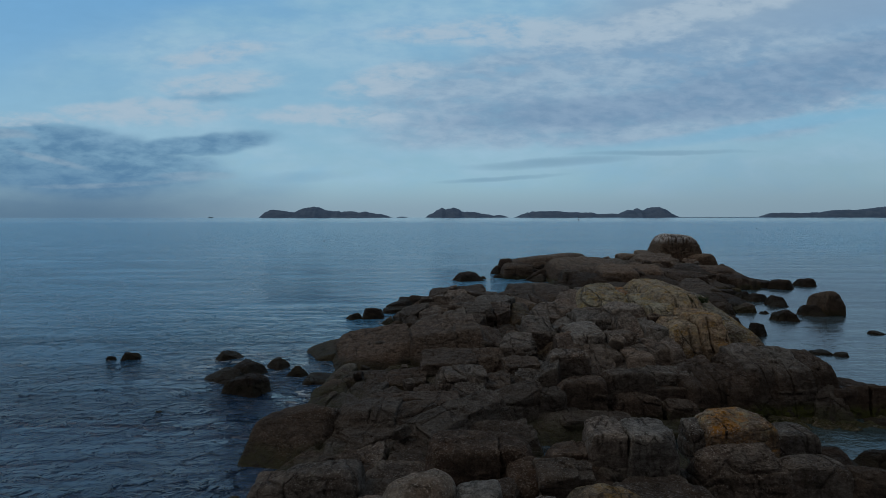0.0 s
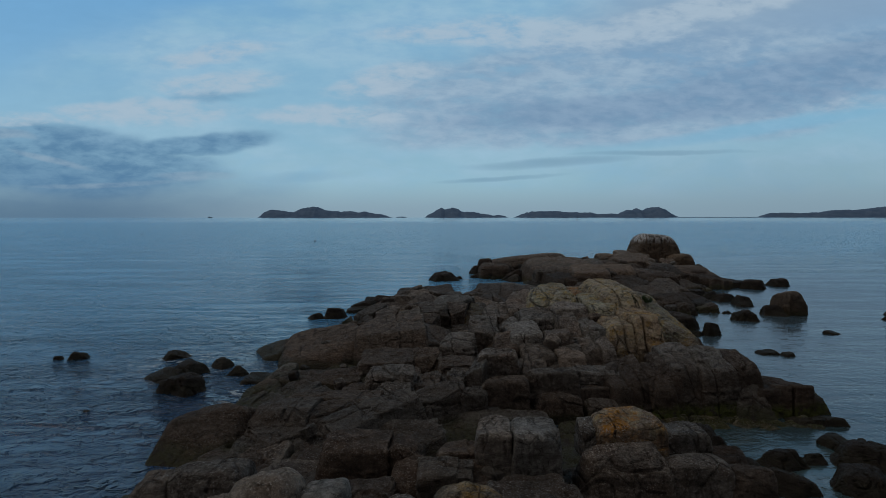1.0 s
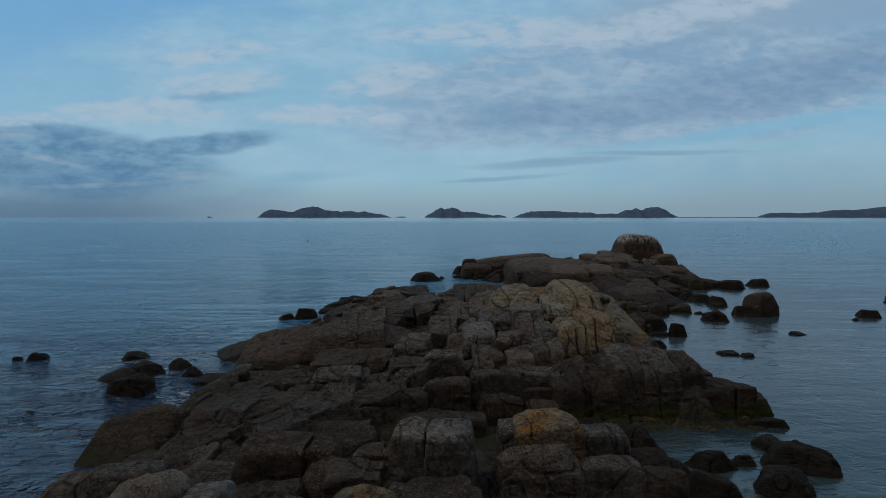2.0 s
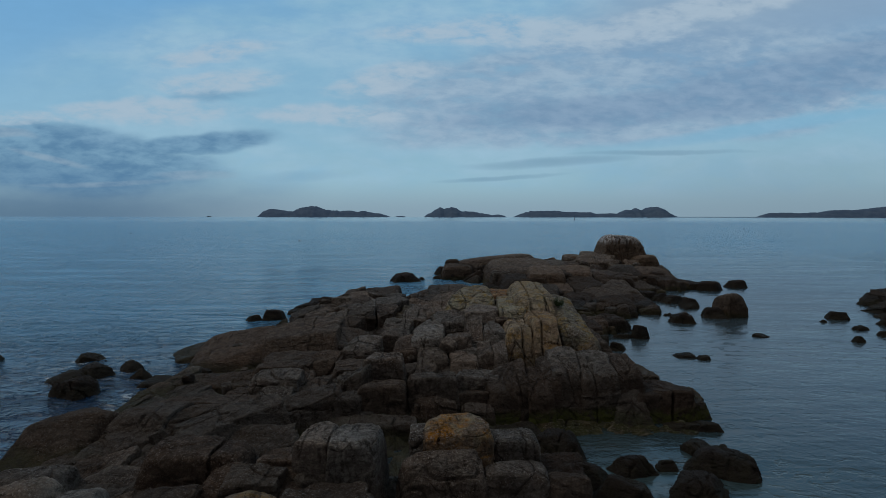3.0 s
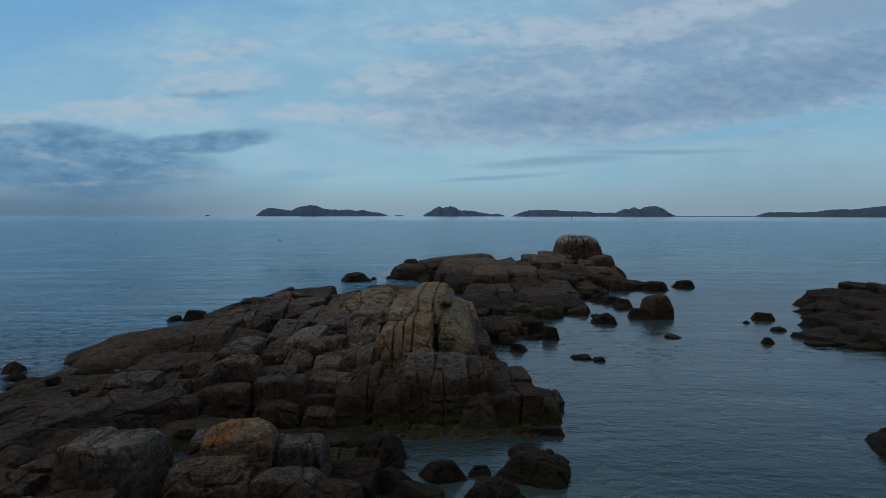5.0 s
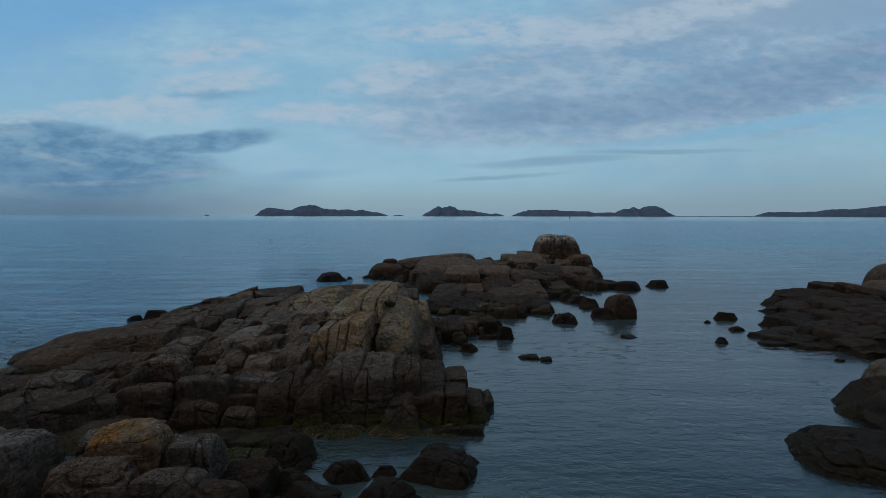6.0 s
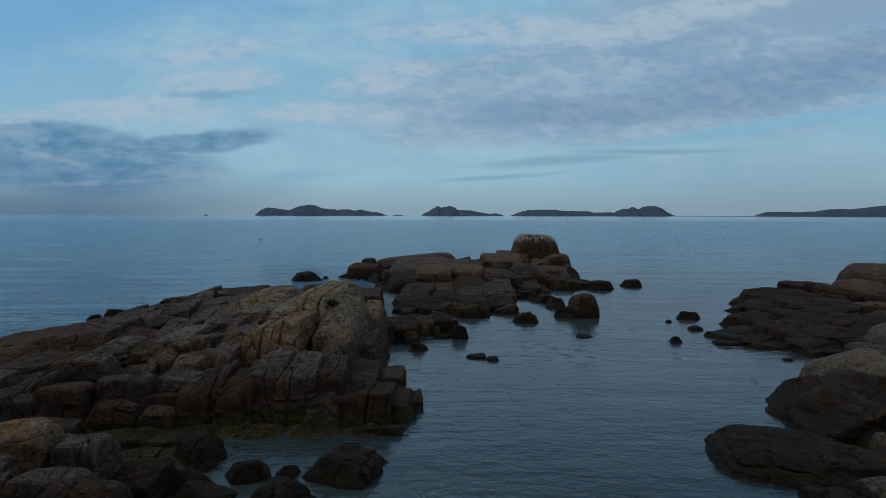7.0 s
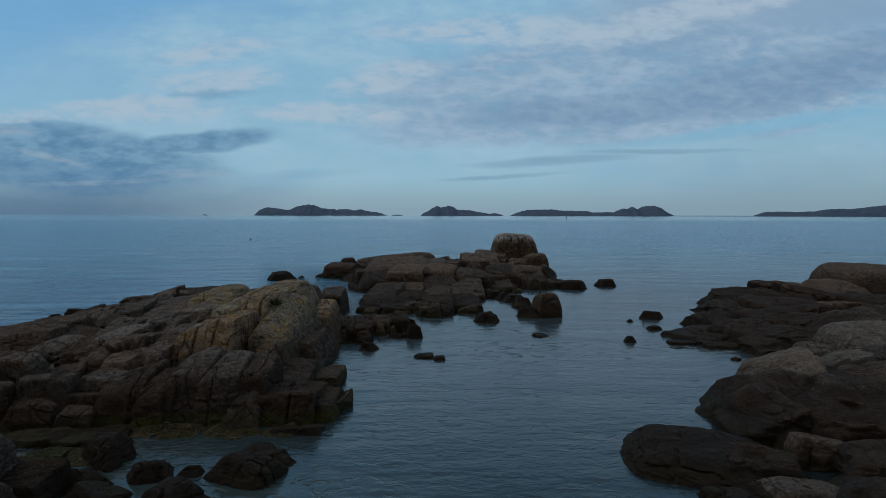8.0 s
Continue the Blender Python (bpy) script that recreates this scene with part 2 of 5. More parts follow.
    weed = n.math("MULTIPLY", n.step(tide, 0.85, 0.35), n.step(mid, 0.34, 0.54, 0, weedy))
    col = n.mix(weed, col, (0.075, 0.085, 0.016))
    n.link(col, p.inputs["Base Color"])
    n.put(p.inputs["Roughness"], n.step(wet, 0, 1, 0.9, 0.74))
    p.inputs["Specular IOR Level"].default_value = 0.16
    h = n.math("ADD", n.math("MULTIPLY", mid, 0.8), n.math("MULTIPLY", n.math("SUBTRACT", cracks, n.math("MULTIPLY", bedline, 0.4)), 0.9))
    h = n.math("ADD", h, n.math("MULTIPLY_ADD", pock, 0.6, n.math("MULTIPLY", hairs, -0.25)))
    nrm = n.bump(h, 1.0, 0.34)
    n.link(n.bump(n.math("MULTIPLY_ADD", grain, 0.6, gritty), 0.8, 0.04, nrm), p.inputs["Normal"])
    return m


ROCK = rock_material("granite_brown", (0.113, 0.098, 0.087), (0.277, 0.248, 0.219), black=0.6)
RIB = rock_material("granite_brown_weedy_foot", (0.108, 0.09, 0.078), (0.265, 0.23, 0.2), black=0.72, weedy=0.9)
GREY = rock_material("granite_grey_crusted", (0.136, 0.121, 0.109), (0.33, 0.302, 0.272), crust=0.75, black=0.4)
OCHRE = rock_material("granite_orange_lichen", (0.155, 0.115, 0.082), (0.34, 0.27, 0.2), lichen=1.2, crust=0.6, black=0.3, tint=(0.58, 0.25, 0.015))
MOSSY = rock_material("granite_yellow_lichen", (0.21, 0.175, 0.13), (0.49, 0.415, 0.3), lichen=0.7, crust=0.8, black=0.75, tint=(0.44, 0.27, 0.05))
STACK = rock_material("granite_whitened_top", (0.145, 0.103, 0.072), (0.31, 0.235, 0.165), guano=1.0, black=0.4)
WET = rock_material("granite_wet_black", (0.034, 0.027, 0.024), (0.074, 0.06, 0.053), crust=0.05, wet_to=1.3, weedy=0.1)
SLAB = rock_material("granite_dark_ledges", (0.048, 0.038, 0.032), (0.13, 0.105, 0.088), crust=0.3, wet_to=1.3, broken=0.9, weedy=0.15)
PALE = rock_material("granite_pale_slab", (0.175, 0.152, 0.128), (0.36, 0.315, 0.265), crust=0.4, wet_to=1.2, broken=0.5, black=0.3, weedy=0.1)
SLABTOP = rock_material("granite_worn_brown", (0.14, 0.115, 0.094), (0.29, 0.242, 0.2), crust=0.3, wet_to=0.9, broken=0.9, black=0.45, weedy=0.2)
SHORE = rock_material("granite_brown_shore", (0.066, 0.057, 0.05), (0.195, 0.17, 0.148), crust=0.4, wet_to=1.0, black=0.75, weedy=0.1)
FARROCK = rock_material("granite_sea_worn", (0.1, 0.082, 0.066), (0.235, 0.196, 0.158), crust=0.4, wet_to=0.6, broken=0.7, black=0.55)
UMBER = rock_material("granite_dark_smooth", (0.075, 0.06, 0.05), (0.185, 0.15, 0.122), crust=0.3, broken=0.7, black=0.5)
WEED = rock_material("weed_covered_rock", (0.016, 0.017, 0.009), (0.034, 0.035, 0.013), crust=0.0, wet_to=0.1, broken=0.3, black=0.0)


def water_material():
    m, n, p = material("sea_water")
    pos = n.add("ShaderNodeNewGeometry").outputs["Position"]
    x, y, _ = n.split(pos)
    near = n.math("SQRT", n.math("ADD", n.math("POWER", n.math("SUBTRACT", x, 19), 2), n.math("POWER", n.math("SUBTRACT", y, 20), 2)))
    murk = n.noise(n.stretch(pos, (1, 1.6, 1)), 0.35, 5, 0.6, 0.6)
    shallow = n.math("MULTIPLY", n.step(near, 13, 4), n.step(murk, 0.3, 0.7, 0.3, 1))
    # base colour brightens with y, standing in for sky reflected by the farther water
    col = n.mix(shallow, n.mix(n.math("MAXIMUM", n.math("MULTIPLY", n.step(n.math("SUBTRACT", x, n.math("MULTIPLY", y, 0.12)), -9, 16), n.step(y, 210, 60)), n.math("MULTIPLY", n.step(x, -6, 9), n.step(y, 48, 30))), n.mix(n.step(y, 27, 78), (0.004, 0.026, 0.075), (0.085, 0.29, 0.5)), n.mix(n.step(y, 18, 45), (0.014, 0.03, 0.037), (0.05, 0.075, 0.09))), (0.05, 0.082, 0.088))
    foam = n.add("ShaderNodeAttribute")
    foam.attribute_name = "surf"
    surf = foam.outputs["Fac"]
    froth = n.noise(n.stretch(pos, (0.7, 1.2, 1), 12), 1.5, 6, 0.68, 0.8)
    col = n.mix(n.math("MULTIPLY", n.step(froth, 0.5, 0.64), surf), col, (0.55, 0.6, 0.63))
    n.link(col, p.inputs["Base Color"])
    p.inputs["IOR"].default_value = 1.36
    ruffle = n.noise(n.stretch(pos, (0.35, 1, 1), 8), 0.03, 4, 0.6)
    far = n.step(y, 50, 260)
    n.put(p.inputs["Roughness"], n.math("ADD", n.step(ruffle, 0.35, 0.65, 0.03, 0.09), n.math("MULTIPLY", far, n.step(y, 800, 1500, 0.1, 0.03))))
    sheltered = n.math("MULTIPLY", n.step(n.math("SUBTRACT", x, n.math("MULTIPLY", y, 0.12)), -2, 18), n.step(y, 210, 70))
    lee = n.math("MULTIPLY", n.math("MULTIPLY_ADD", sheltered, -0.92, 1.0), n.step(n.noise(n.stretch(pos, (0.3, 1, 1), -6, (2, 8, 0)), 0.16, 4, 0.6), 0.36, 0.62, 0.45, 1.35))
    a = n.noise(n.stretch(pos, (0.8, 1, 1), 16), 1.25, 4, 0.62, 0.5)
    b = n.noise(n.stretch(pos, (0.95, 1, 1), -12), 3.6, 3, 0.6, 0.4)
    c = n.noise(n.stretch(pos, (0.5, 1, 1), 6), 0.24, 4, 0.55)
    h = n.math("ADD", n.math("MULTIPLY", n.math("ADD", n.math("MULTIPLY", a, 0.6), n.math("MULTIPLY", b, 0.26)), lee), n.math("MULTIPLY", c, n.math("MULTIPLY_ADD", lee, 0.6, 0.02)))
    crest = n.step(n.noise(n.stretch(pos, (0.75, 1, 1), 10, (3, 7, 0)), 1.4, 3, 0.55, 0.6), 0.53, 0.66)
    h = n.math("ADD", h, n.math("MULTIPLY", crest, n.math("MULTIPLY_ADD", lee, 0.46, -0.05)))
    facets = n.add("ShaderNodeVectorMath", operation="ADD")
    n.link(n.bump(n.math("MULTIPLY", h, n.math("MULTIPLY", n.step(y, 34, 140, 1.0, 0.4), n.step(y, 800, 1500, 1.0, 0.35))), 1.0, 0.74), facets.inputs[0])
    n.link(n.xyz(0.0, n.math("MULTIPLY", n.step(y, 25, 90), n.step(y, 750, 1500, -0.08, -0.012))), facets.inputs[1])
    unit = n.add("ShaderNodeVectorMath", operation="NORMALIZE")
    n.link(facets.outputs[0], unit.inputs[0])
    n.link(unit.outputs[0], p.inputs["Normal"])
    return m


SEA = water_material()


def island_material():
    m, n, p = material("haze_tinted_wooded_hill")
    pos = n.add("ShaderNodeNewGeometry").outputs["Position"]
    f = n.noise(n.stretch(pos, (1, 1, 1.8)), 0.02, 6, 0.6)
    # the blue of the distance haze is put into the hills' own colour
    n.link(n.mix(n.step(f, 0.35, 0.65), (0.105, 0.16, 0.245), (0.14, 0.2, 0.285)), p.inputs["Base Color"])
    p.inputs["Roughness"].default_value = 1.0
    p.inputs["Specular IOR Level"].default_value = 0.0
    return m


ISLE = island_material()


def plain(name, color, rough=0.6):
    m, n, p = material(name)
    pos = n.add("ShaderNodeNewGeometry").outputs["Position"]
    f = n.step(n.noise(pos, 9, 4), 0.3, 0.7, 0.75, 1.2)
    n.link(n.mix(1.0, color, n.xyz(f, f, f), "MULTIPLY"), p.inputs["Base Color"])
    p.inputs["Roughness"].default_value = rough
    return m


# ---- shape helpers ----
def lattice(i):
    """Repeatable random numbers in 0..1 for rows of whole numbers."""
    k = i.astype(np.int64)
    n = (k[:, 0] * 374761393 + k[:, 1] * 668265263 + k[:, 2] * 1274126177) & 0xFFFFFFFF
    n = ((n ^ (n >> 13)) * 1103515245) & 0xFFFFFFFF
    n = ((n ^ (n >> 16)) * 668265263) & 0xFFFFFFFF
    return ((n ^ (n >> 15)) & 0xFFFFFF) / float(0xFFFFFF)


def value_noise(p):
    i = np.floor(p)
    f = p - i
    f = f * f * f * (f * (f * 6 - 15) + 10)
    total = np.zeros(len(p))
    for dx in (0, 1):
        for dy in (0, 1):
            for dz in (0, 1):
                wgt = (f[:, 0] if dx else 1 - f[:, 0]) * (f[:, 1] if dy else 1 - f[:, 1]) * (f[:, 2] if dz else 1 - f[:, 2])
                total += wgt * lattice(i + np.array((dx, dy, dz)))
    return total * 2 - 1


def fbm(p, octaves=4, gain=0.5):
    total, amp = np.zeros(len(p)), 1.0
    for o in range(octaves):
        total += amp * value_noise(p * 2.03 ** o + 17.3 * o)
        amp *= gain
    return total


BALLS = {}


def cube_ball(n):
    """Points of a cube's surface with n squares along an edge, and its quads."""
    if n not in BALLS:
        index, pts, quads = {}, [], []
        for axis in range(3):
            for side in (-1, 1):
                for a in range(n):
                    for b in range(n):
                        q = []
                        for da, db in ((0, 0), (1, 0), (1, 1), (0, 1)):
                            c = [0, 0, 0]
                            c[axis], c[(axis + 1) % 3], c[(axis + 2) % 3] = side * n, 2 * (a + da) - n, 2 * (b + db) - n
                            c = tuple(c)
                            if c not in index:
                                index[c] = len(pts)
                                pts.append(c)
                            q.append(index[c])
                        quads.append(q if side > 0 else q[::-1])
        c = np.array(pts, float) / n
        BALLS[n] = (np.tan(c * 0.72) / np.tan(0.72), np.array(quads))
    return BALLS[n]


def mesh_of(name, verts, quads, mat, crisp=0):
    me = bpy.data.meshes.new(name)
    me.vertices.add(len(verts))
    me.vertices.foreach_set("co", np.asarray(verts, np.float32).ravel())
    me.loops.add(quads.size)
    me.loops.foreach_set("vertex_index", quads.ravel().astype(np.int32))
    me.polygons.add(len(quads))
    me.polygons.foreach_set("loop_start", np.arange(0, quads.size, 4, dtype=np.int32))
    me.polygons.foreach_set("use_smooth", np.ones(len(quads), bool))
    me.update(calc_edges=True)
    me.validate()
    me.materials.append(mat)
    if crisp:
        me.set_sharp_from_angle(angle=radians(crisp))
    return me


def rock_mesh(name, wide, deep, tall, mat, seed, fineness=10, hard=9.0, chips=4, rough=1.0, taper=0.0, sides=None, slope=(0.0, 0.0), bed=1.0):
    """A weathered block of granite, its base at z = 0: a rounded many-sided body, chipped corners, seams and lumps.
    sides: upright faces as (nx, ny, distance) in place of the four of a box; slope: rise of the top per metre along x and y."""
    rng = np.random.RandomState(seed)
    hard = hard * (1.0 + 0.05 * hard)
    cube, quads = cube_ball(fineness)
    half = np.array((wide, deep, tall)) / 2
    dirs = cube * half
    dirs = dirs / np.linalg.norm(dirs, axis=1)[:, None]
    total = np.zeros(len(dirs))

    def face(nrm, reach):
        nrm = np.asarray(nrm, float) / np.linalg.norm(nrm)
        return (np.maximum(0, dirs @ nrm) / reach) ** hard

    jit = rng.uniform(-0.13, 0.13, (8, 3))
    box = [(-1, 0, half[0]), (1, 0, half[0]), (0, -1, half[1]), (0, 1, half[1])] if sides is None else sides
    for k, (nx, ny, reach) in enumerate(box):
        total += face((nx + jit[k % 8, 0] * (sides is None), ny + jit[k % 8, 1] * (sides is None), taper + jit[k % 8, 2] * 0.6), reach * rng.uniform(0.95, 1.0))
    total += face((-slope[0] + jit[6, 0], -slope[1] + jit[6, 1], 1), half[2] * rng.uniform(0.95, 1.0)) + face((0, 0, -1), half[2])
    for _ in range(chips):
        nrm = rng.normal(size=3)
        nrm[2] = abs(nrm[2]) * 0.9 + (0.15 if sides is None else 0.7)
        nrm /= np.linalg.norm(nrm)
        total += face(nrm, (np.abs(nrm) @ half) * rng.uniform(0.68, 0.95))
    p = dirs * (total ** (-1 / hard))[:, None]
    size = min(wide, deep, tall)
    q = p + rng.uniform(0, 90, 3)
    bold = min(1.0, size / 1.6)
    tip = rng.uniform(-0.35, 0.35, 2)
    lump = fbm(q * (0.9 / max(size, 0.5)), 3, 0.5) * 0.04 * size
    beds = np.stack((q[:, 0] * 0.4, q[:, 1] * 0.4, (q[:, 2] + tip[0] * q[:, 0] + tip[1] * q[:, 1]) * 1.9), 1)
    s = fbm(beds, 3, 0.55)
    seam = -0.04 * bed * bold * np.exp(-(s / 0.05) ** 2)
    step = 0.02 * bed * bold * np.tanh(s * 12)
    joint = fbm(q * np.array((0.9, 0.5, 0.3)) * (1.9 / max(size, 0.9)) + 31, 2, 0.4)
    seam += -0.16 * bold * np.exp(-(joint / 0.045) ** 2)
    ridge = (0.4 - np.abs(fbm(q * 1.1 + 5, 4, 0.55))) * 0.07 * bold
    pit = fbm(q * 4.3, 3, 0.65) * 0.025 * bold
    p = p + dirs * (rough * (lump + seam + step + ridge + pit))[:, None]
    p[:, 2] += tall / 2
    return mesh_of(name, p, quads, mat, 34)


FOOTPRINTS = []


def rock(name, x, y, top, wide, deep, mat, turn=0.0, foot=-0.6, lean=0.0, nod=0.0, parent=None, label="", category="", group="", hard=9.0, fineness=10, chips=4, rough=1.0, taper=0.0, sides=None, slope=(0.0, 0.0), bed=1.0):
    """One rock: a part where it has a parent, otherwise a thing of its own. lean: degrees to the right; nod: degrees towards the viewer."""
    seed = int(abs(x) * 7919 + abs(y) * 3571 + abs(top) * 611) % 99991
    me = rock_mesh(name, wide, deep, top - foot, mat, seed, fineness, hard, chips, rough, taper, sides, slope, bed)
    ob = new(name, me)
    ob.matrix_basis = pose(x, y, foot, nod, lean, turn)
    if parent:
        ob.parent = parent
        if sides is None:
            FOOTPRINTS.append((x, y, wide * 0.58, deep * 0.58, top))
        ob.matrix_basis = Matrix.Translation(-parent.location) @ ob.matrix_basis
        if label:
            tagged(ob, label)
    else:
        tagged(ob, label, category, group)
    return ob


def block(parent, x, y, wide, deep, z, mat, foot, tilt=(0.0, 0.0), rake=0.25, hard=14, turn=0, lean=0.0, taper=0.06, cut=(), fine=26, beds=0.5, rough=1.0, label=""):
    """One joint-bounded block of an outcrop. z: height of the top's middle; tilt: rise of the top per metre along its width and depth;
    rake: how far the front runs out per metre down; lean: shift to the right per metre up; cut: upright clefts, as shares of the width."""
    rng = np.random.RandomState(int(abs(x) * 7919 + abs(y) * 3571 + abs(z) * 611) % 99991)
    hard = hard * (1.0 + 0.16 * hard)
    cube, quads = cube_ball(fine)
    tall = z - foot
    mid = 0.45 * tall
    half = np.array((wide, deep + rake * tall * 0.6, tall)) / 2
    dirs = cube * half
    dirs = dirs / np.linalg.norm(dirs, axis=1)[:, None]
    total = np.zeros(len(dirs))

    def face(nrm, point):
        n = np.asarray(nrm, float) + rng.uniform(-0.05, 0.05, 3)
        n /= np.linalg.norm(n)
        reach = max(0.12, float(n @ (np.asarray(point, float) - (0, 0, mid))))
        return (np.maximum(0, dirs @ n) / reach) ** hard

    hw, hd = wide / 2, deep / 2
    top = tall - mid
    total += face((1, 0, taper - lean), (hw, 0, tall)) + face((-1, 0, taper + lean), (-hw, 0, tall))
    total += face((0, -1, rake), (0, -hd, tall - tilt[1] * hd)) + face((0, 1, 0.12), (0, hd, tall))
    total += face((-tilt[0], -tilt[1], 1), (0, 0, tall)) + face((0, 0, -1), (0, 0, 0))
    corners = [np.array((a * hw, b * hd, tall + tilt[0] * a * hw + tilt[1] * b * hd)) for a in (-1, 1) for b in (-1, 1)]
    for k in range(6):
        c = corners[rng.randint(4)] if k < 3 else (corners[k % 4] + corners[(k + 1 + k % 2) % 4]) / 2
        n = (c - (0, 0, mid)) / np.array((hw, hd, top)) ** 0.7 + rng.uniform(-0.5, 0.5, 3)
        n[2] = abs(n[2])
        n /= np.linalg.norm(n)
        total += (np.maximum(0, dirs @ n) / (float(n @ (c - (0, 0, mid))) * rng.uniform(0.84, 1.0) + 0.03)) ** hard
    p = dirs * (total ** (-1 / hard))[:, None]
    p[:, 2] *= np.where(p[:, 2] > 0, np.clip(top / p[np.argmax(dirs[:, 2]), 2], 1.0, 1.4), 1.0)
    p[:, 0] *= np.clip(wide / (p[np.argmax(dirs[:, 0]), 0] - p[np.argmin(dirs[:, 0]), 0]), 1.0, 1.25)
    q = p + rng.uniform(0, 90, 3)
    size = min(wide, deep, tall)
    bold = min(1.0, size / 1.5)
    warp = np.stack([fbm(q * 0.8 + 13 * k, 3, 0.5) for k in range(3)], 1) * (0.06 * bold)
    tip = rng.uniform(-0.3, 0.3, 2)
    s = fbm(np.stack((q[:, 0] * 0.35, q[:, 1] * 0.35, (q[:, 2] + tip[0] * q[:, 0] + tip[1] * q[:, 1]) * 1.7), 1), 3, 0.55)
    lift = beds * bold * (0.045 * np.tanh(s * 20) - 0.08 * np.exp(-(s / 0.035) ** 2))
    joint = fbm(q * np.array((0.55, 0.3, 0.28)) + 31, 1, 0.4)
    lift = lift - 0.15 * bold * np.exp(-(joint / 0.018) ** 2)
    lift = lift + (0.3 - np.abs(fbm(q * 1.1 + 5, 3, 0.5))) * 0.06 * bold
    lift = lift + fbm(q * 4.6, 3, 0.65) * 0.02
    for share in cut:
        at = p[:, 0] - share * wide - 0.06 * value_noise(q * 0.5)
        lift = lift - 0.24 * np.exp(-(at / 0.05) ** 2)
    p = p + warp * rough + dirs * (rough * lift)[:, None]
    p[:, 2] += mid
    ob = new("rock_block", mesh_of("rock_block", p, quads, mat, 30))
    ob.parent = parent
    ob.matrix_basis = Matrix.Translation(-parent.location) @ pose(x, y, foot, 0, 0, turn)
    FOOTPRINTS.append((x, y, max(0.5, wide * 0.52), max(0.5, deep * 0.55), z))
    return tagged(ob, label) if label else ob


def empty(name, x, y, label, category, group=""):
    ob = new(name)
    ob.location = (x, y, 0)
    return tagged(ob, label, category, group)


def lobes(x, y, rows, floor=-2.0, sharp=2.2):
    """Height of a rounded mass made of overlapping swells: centre, half widths, turn, height, steepness of the flanks."""
    total = np.full(np.shape(x), math.exp(sharp * floor))
    for cx, cy, rx, ry, turn, high, steep in rows:
        c, s = math.cos(radians(turn)), math.sin(radians(turn))
        a = ((x - cx) * c + (y - cy) * s) / rx
        b = (-(x - cx) * s + (y - cy) * c) / ry
        total = total + np.exp(sharp * (floor + (high - floor) * np.exp(-(a * a + b * b) ** steep)))
    return np.log(total) / sharp


def boulder(x, y, top, wide, deep, mat, turn, label, hard=5.0, fineness=9, taper=0.5):
    """A loose rock standing in the sea."""
    rng = np.random.RandomState(int(abs(x) * 311 + abs(y) * 173) % 9973)
    slope = tuple(rng.uniform(-0.3, 0.3, 2))
    return rock("boulder", x, y, top * 1.04, wide * 0.98, deep * 1.02, mat, turn + rng.uniform(-35, 35), -0.3 - 0.3 * top, label=label, category="boulder", group="boulders in the sea", hard=hard * 2.6, fineness=fineness + 4, chips=8, taper=taper + rng.uniform(-0.1, 0.5), slope=slope, rough=1.0, bed=0.7)


# ---- the sea: one sheet to the horizon ----
def spaced(near_lo, near_hi, step, far_lo, far_hi, growth=1.22):
    mid = list(np.arange(near_lo, near_hi + step / 2, step))
    up, d = [near_hi], step
    while up[-1] < far_hi:
        d *= growth
        up.append(min(far_hi, up[-1] + d))
    down, d = [near_lo], step
    while down[-1] > far_lo:
        d *= growth
        down.append(max(far_lo, down[-1] - d))
    return np.array(down[:0:-1] + mid + up[1:])


def build_sea():
    xs, ys = spaced(-45, 75, 0.45, -4900, 4900), spaced(8, 80, 0.32, -800, 4860)
    gx, gy = np.meshgrid(xs, ys)
    p = np.stack((gx.ravel(), gy.ravel(), np.zeros(gx.size)), 1)
    close = np.clip((78 - p[:, 1]) / 30, 0, 1) * np.clip((p[:, 0] + 44) / 12, 0, 1) * np.clip((74 - p[:, 0]) / 12, 0, 1) * (p[:, 1] > 8)
    calm = 0.15 + 0.85 / (1 + np.exp((p[:, 0] - 6 - 0.1 * p[:, 1]) / 4))
    swell = fbm(p * np.array((0.22, 0.5, 0)) + 5, 3, 0.5) * 0.055 + fbm(p * np.array((0.05, 0.11, 0)) + 3, 2, 0.5) * 0.05
    p[:, 2] = swell * close * calm
    nx, ny = len(xs), len(ys)
    i = np.arange(nx * ny).reshape(ny, nx)
    quads = np.stack((i[:-1, :-1], i[:-1, 1:], i[1:, 1:], i[1:, :-1]), -1).reshape(-1, 4)
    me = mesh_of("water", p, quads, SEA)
    h = lobes(p[:, 0], p[:, 1], MAIN)
    open_side = 1 / (1 + np.exp((p[:, 0] - 4 - 0.12 * p[:, 1]) / 2))
    surf = np.clip((h + 0.5) / 0.45, 0, 1) * open_side * np.clip((78 - p[:, 1]) / 20, 0, 1) * np.clip((p[:, 1] - 25) / 10, 0.1, 1)
    surf = np.maximum(surf, 0.8 * np.exp(-(((p[:, 0] + 13) / 5) ** 2 + ((p[:, 1] - 41) / 5) ** 2)))
    for fx, fy, fr in ((49.5, 48.6, 2.2), (54, 46.5, 2.0), (43.4, 27.2, 1.2)):
        surf = np.maximum(surf, 0.75 * np.exp(-((p[:, 0] - fx) ** 2 + (p[:, 1] - fy) ** 2) / fr ** 2))
    me.attributes.new("surf", "FLOAT", "POINT").data.foreach_set("value", surf.astype(np.float32))
    tagged(new("water", me), "calm blue-grey sea at dusk with small ripples", "sea", kind="structure")




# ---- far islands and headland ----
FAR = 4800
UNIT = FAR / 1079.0


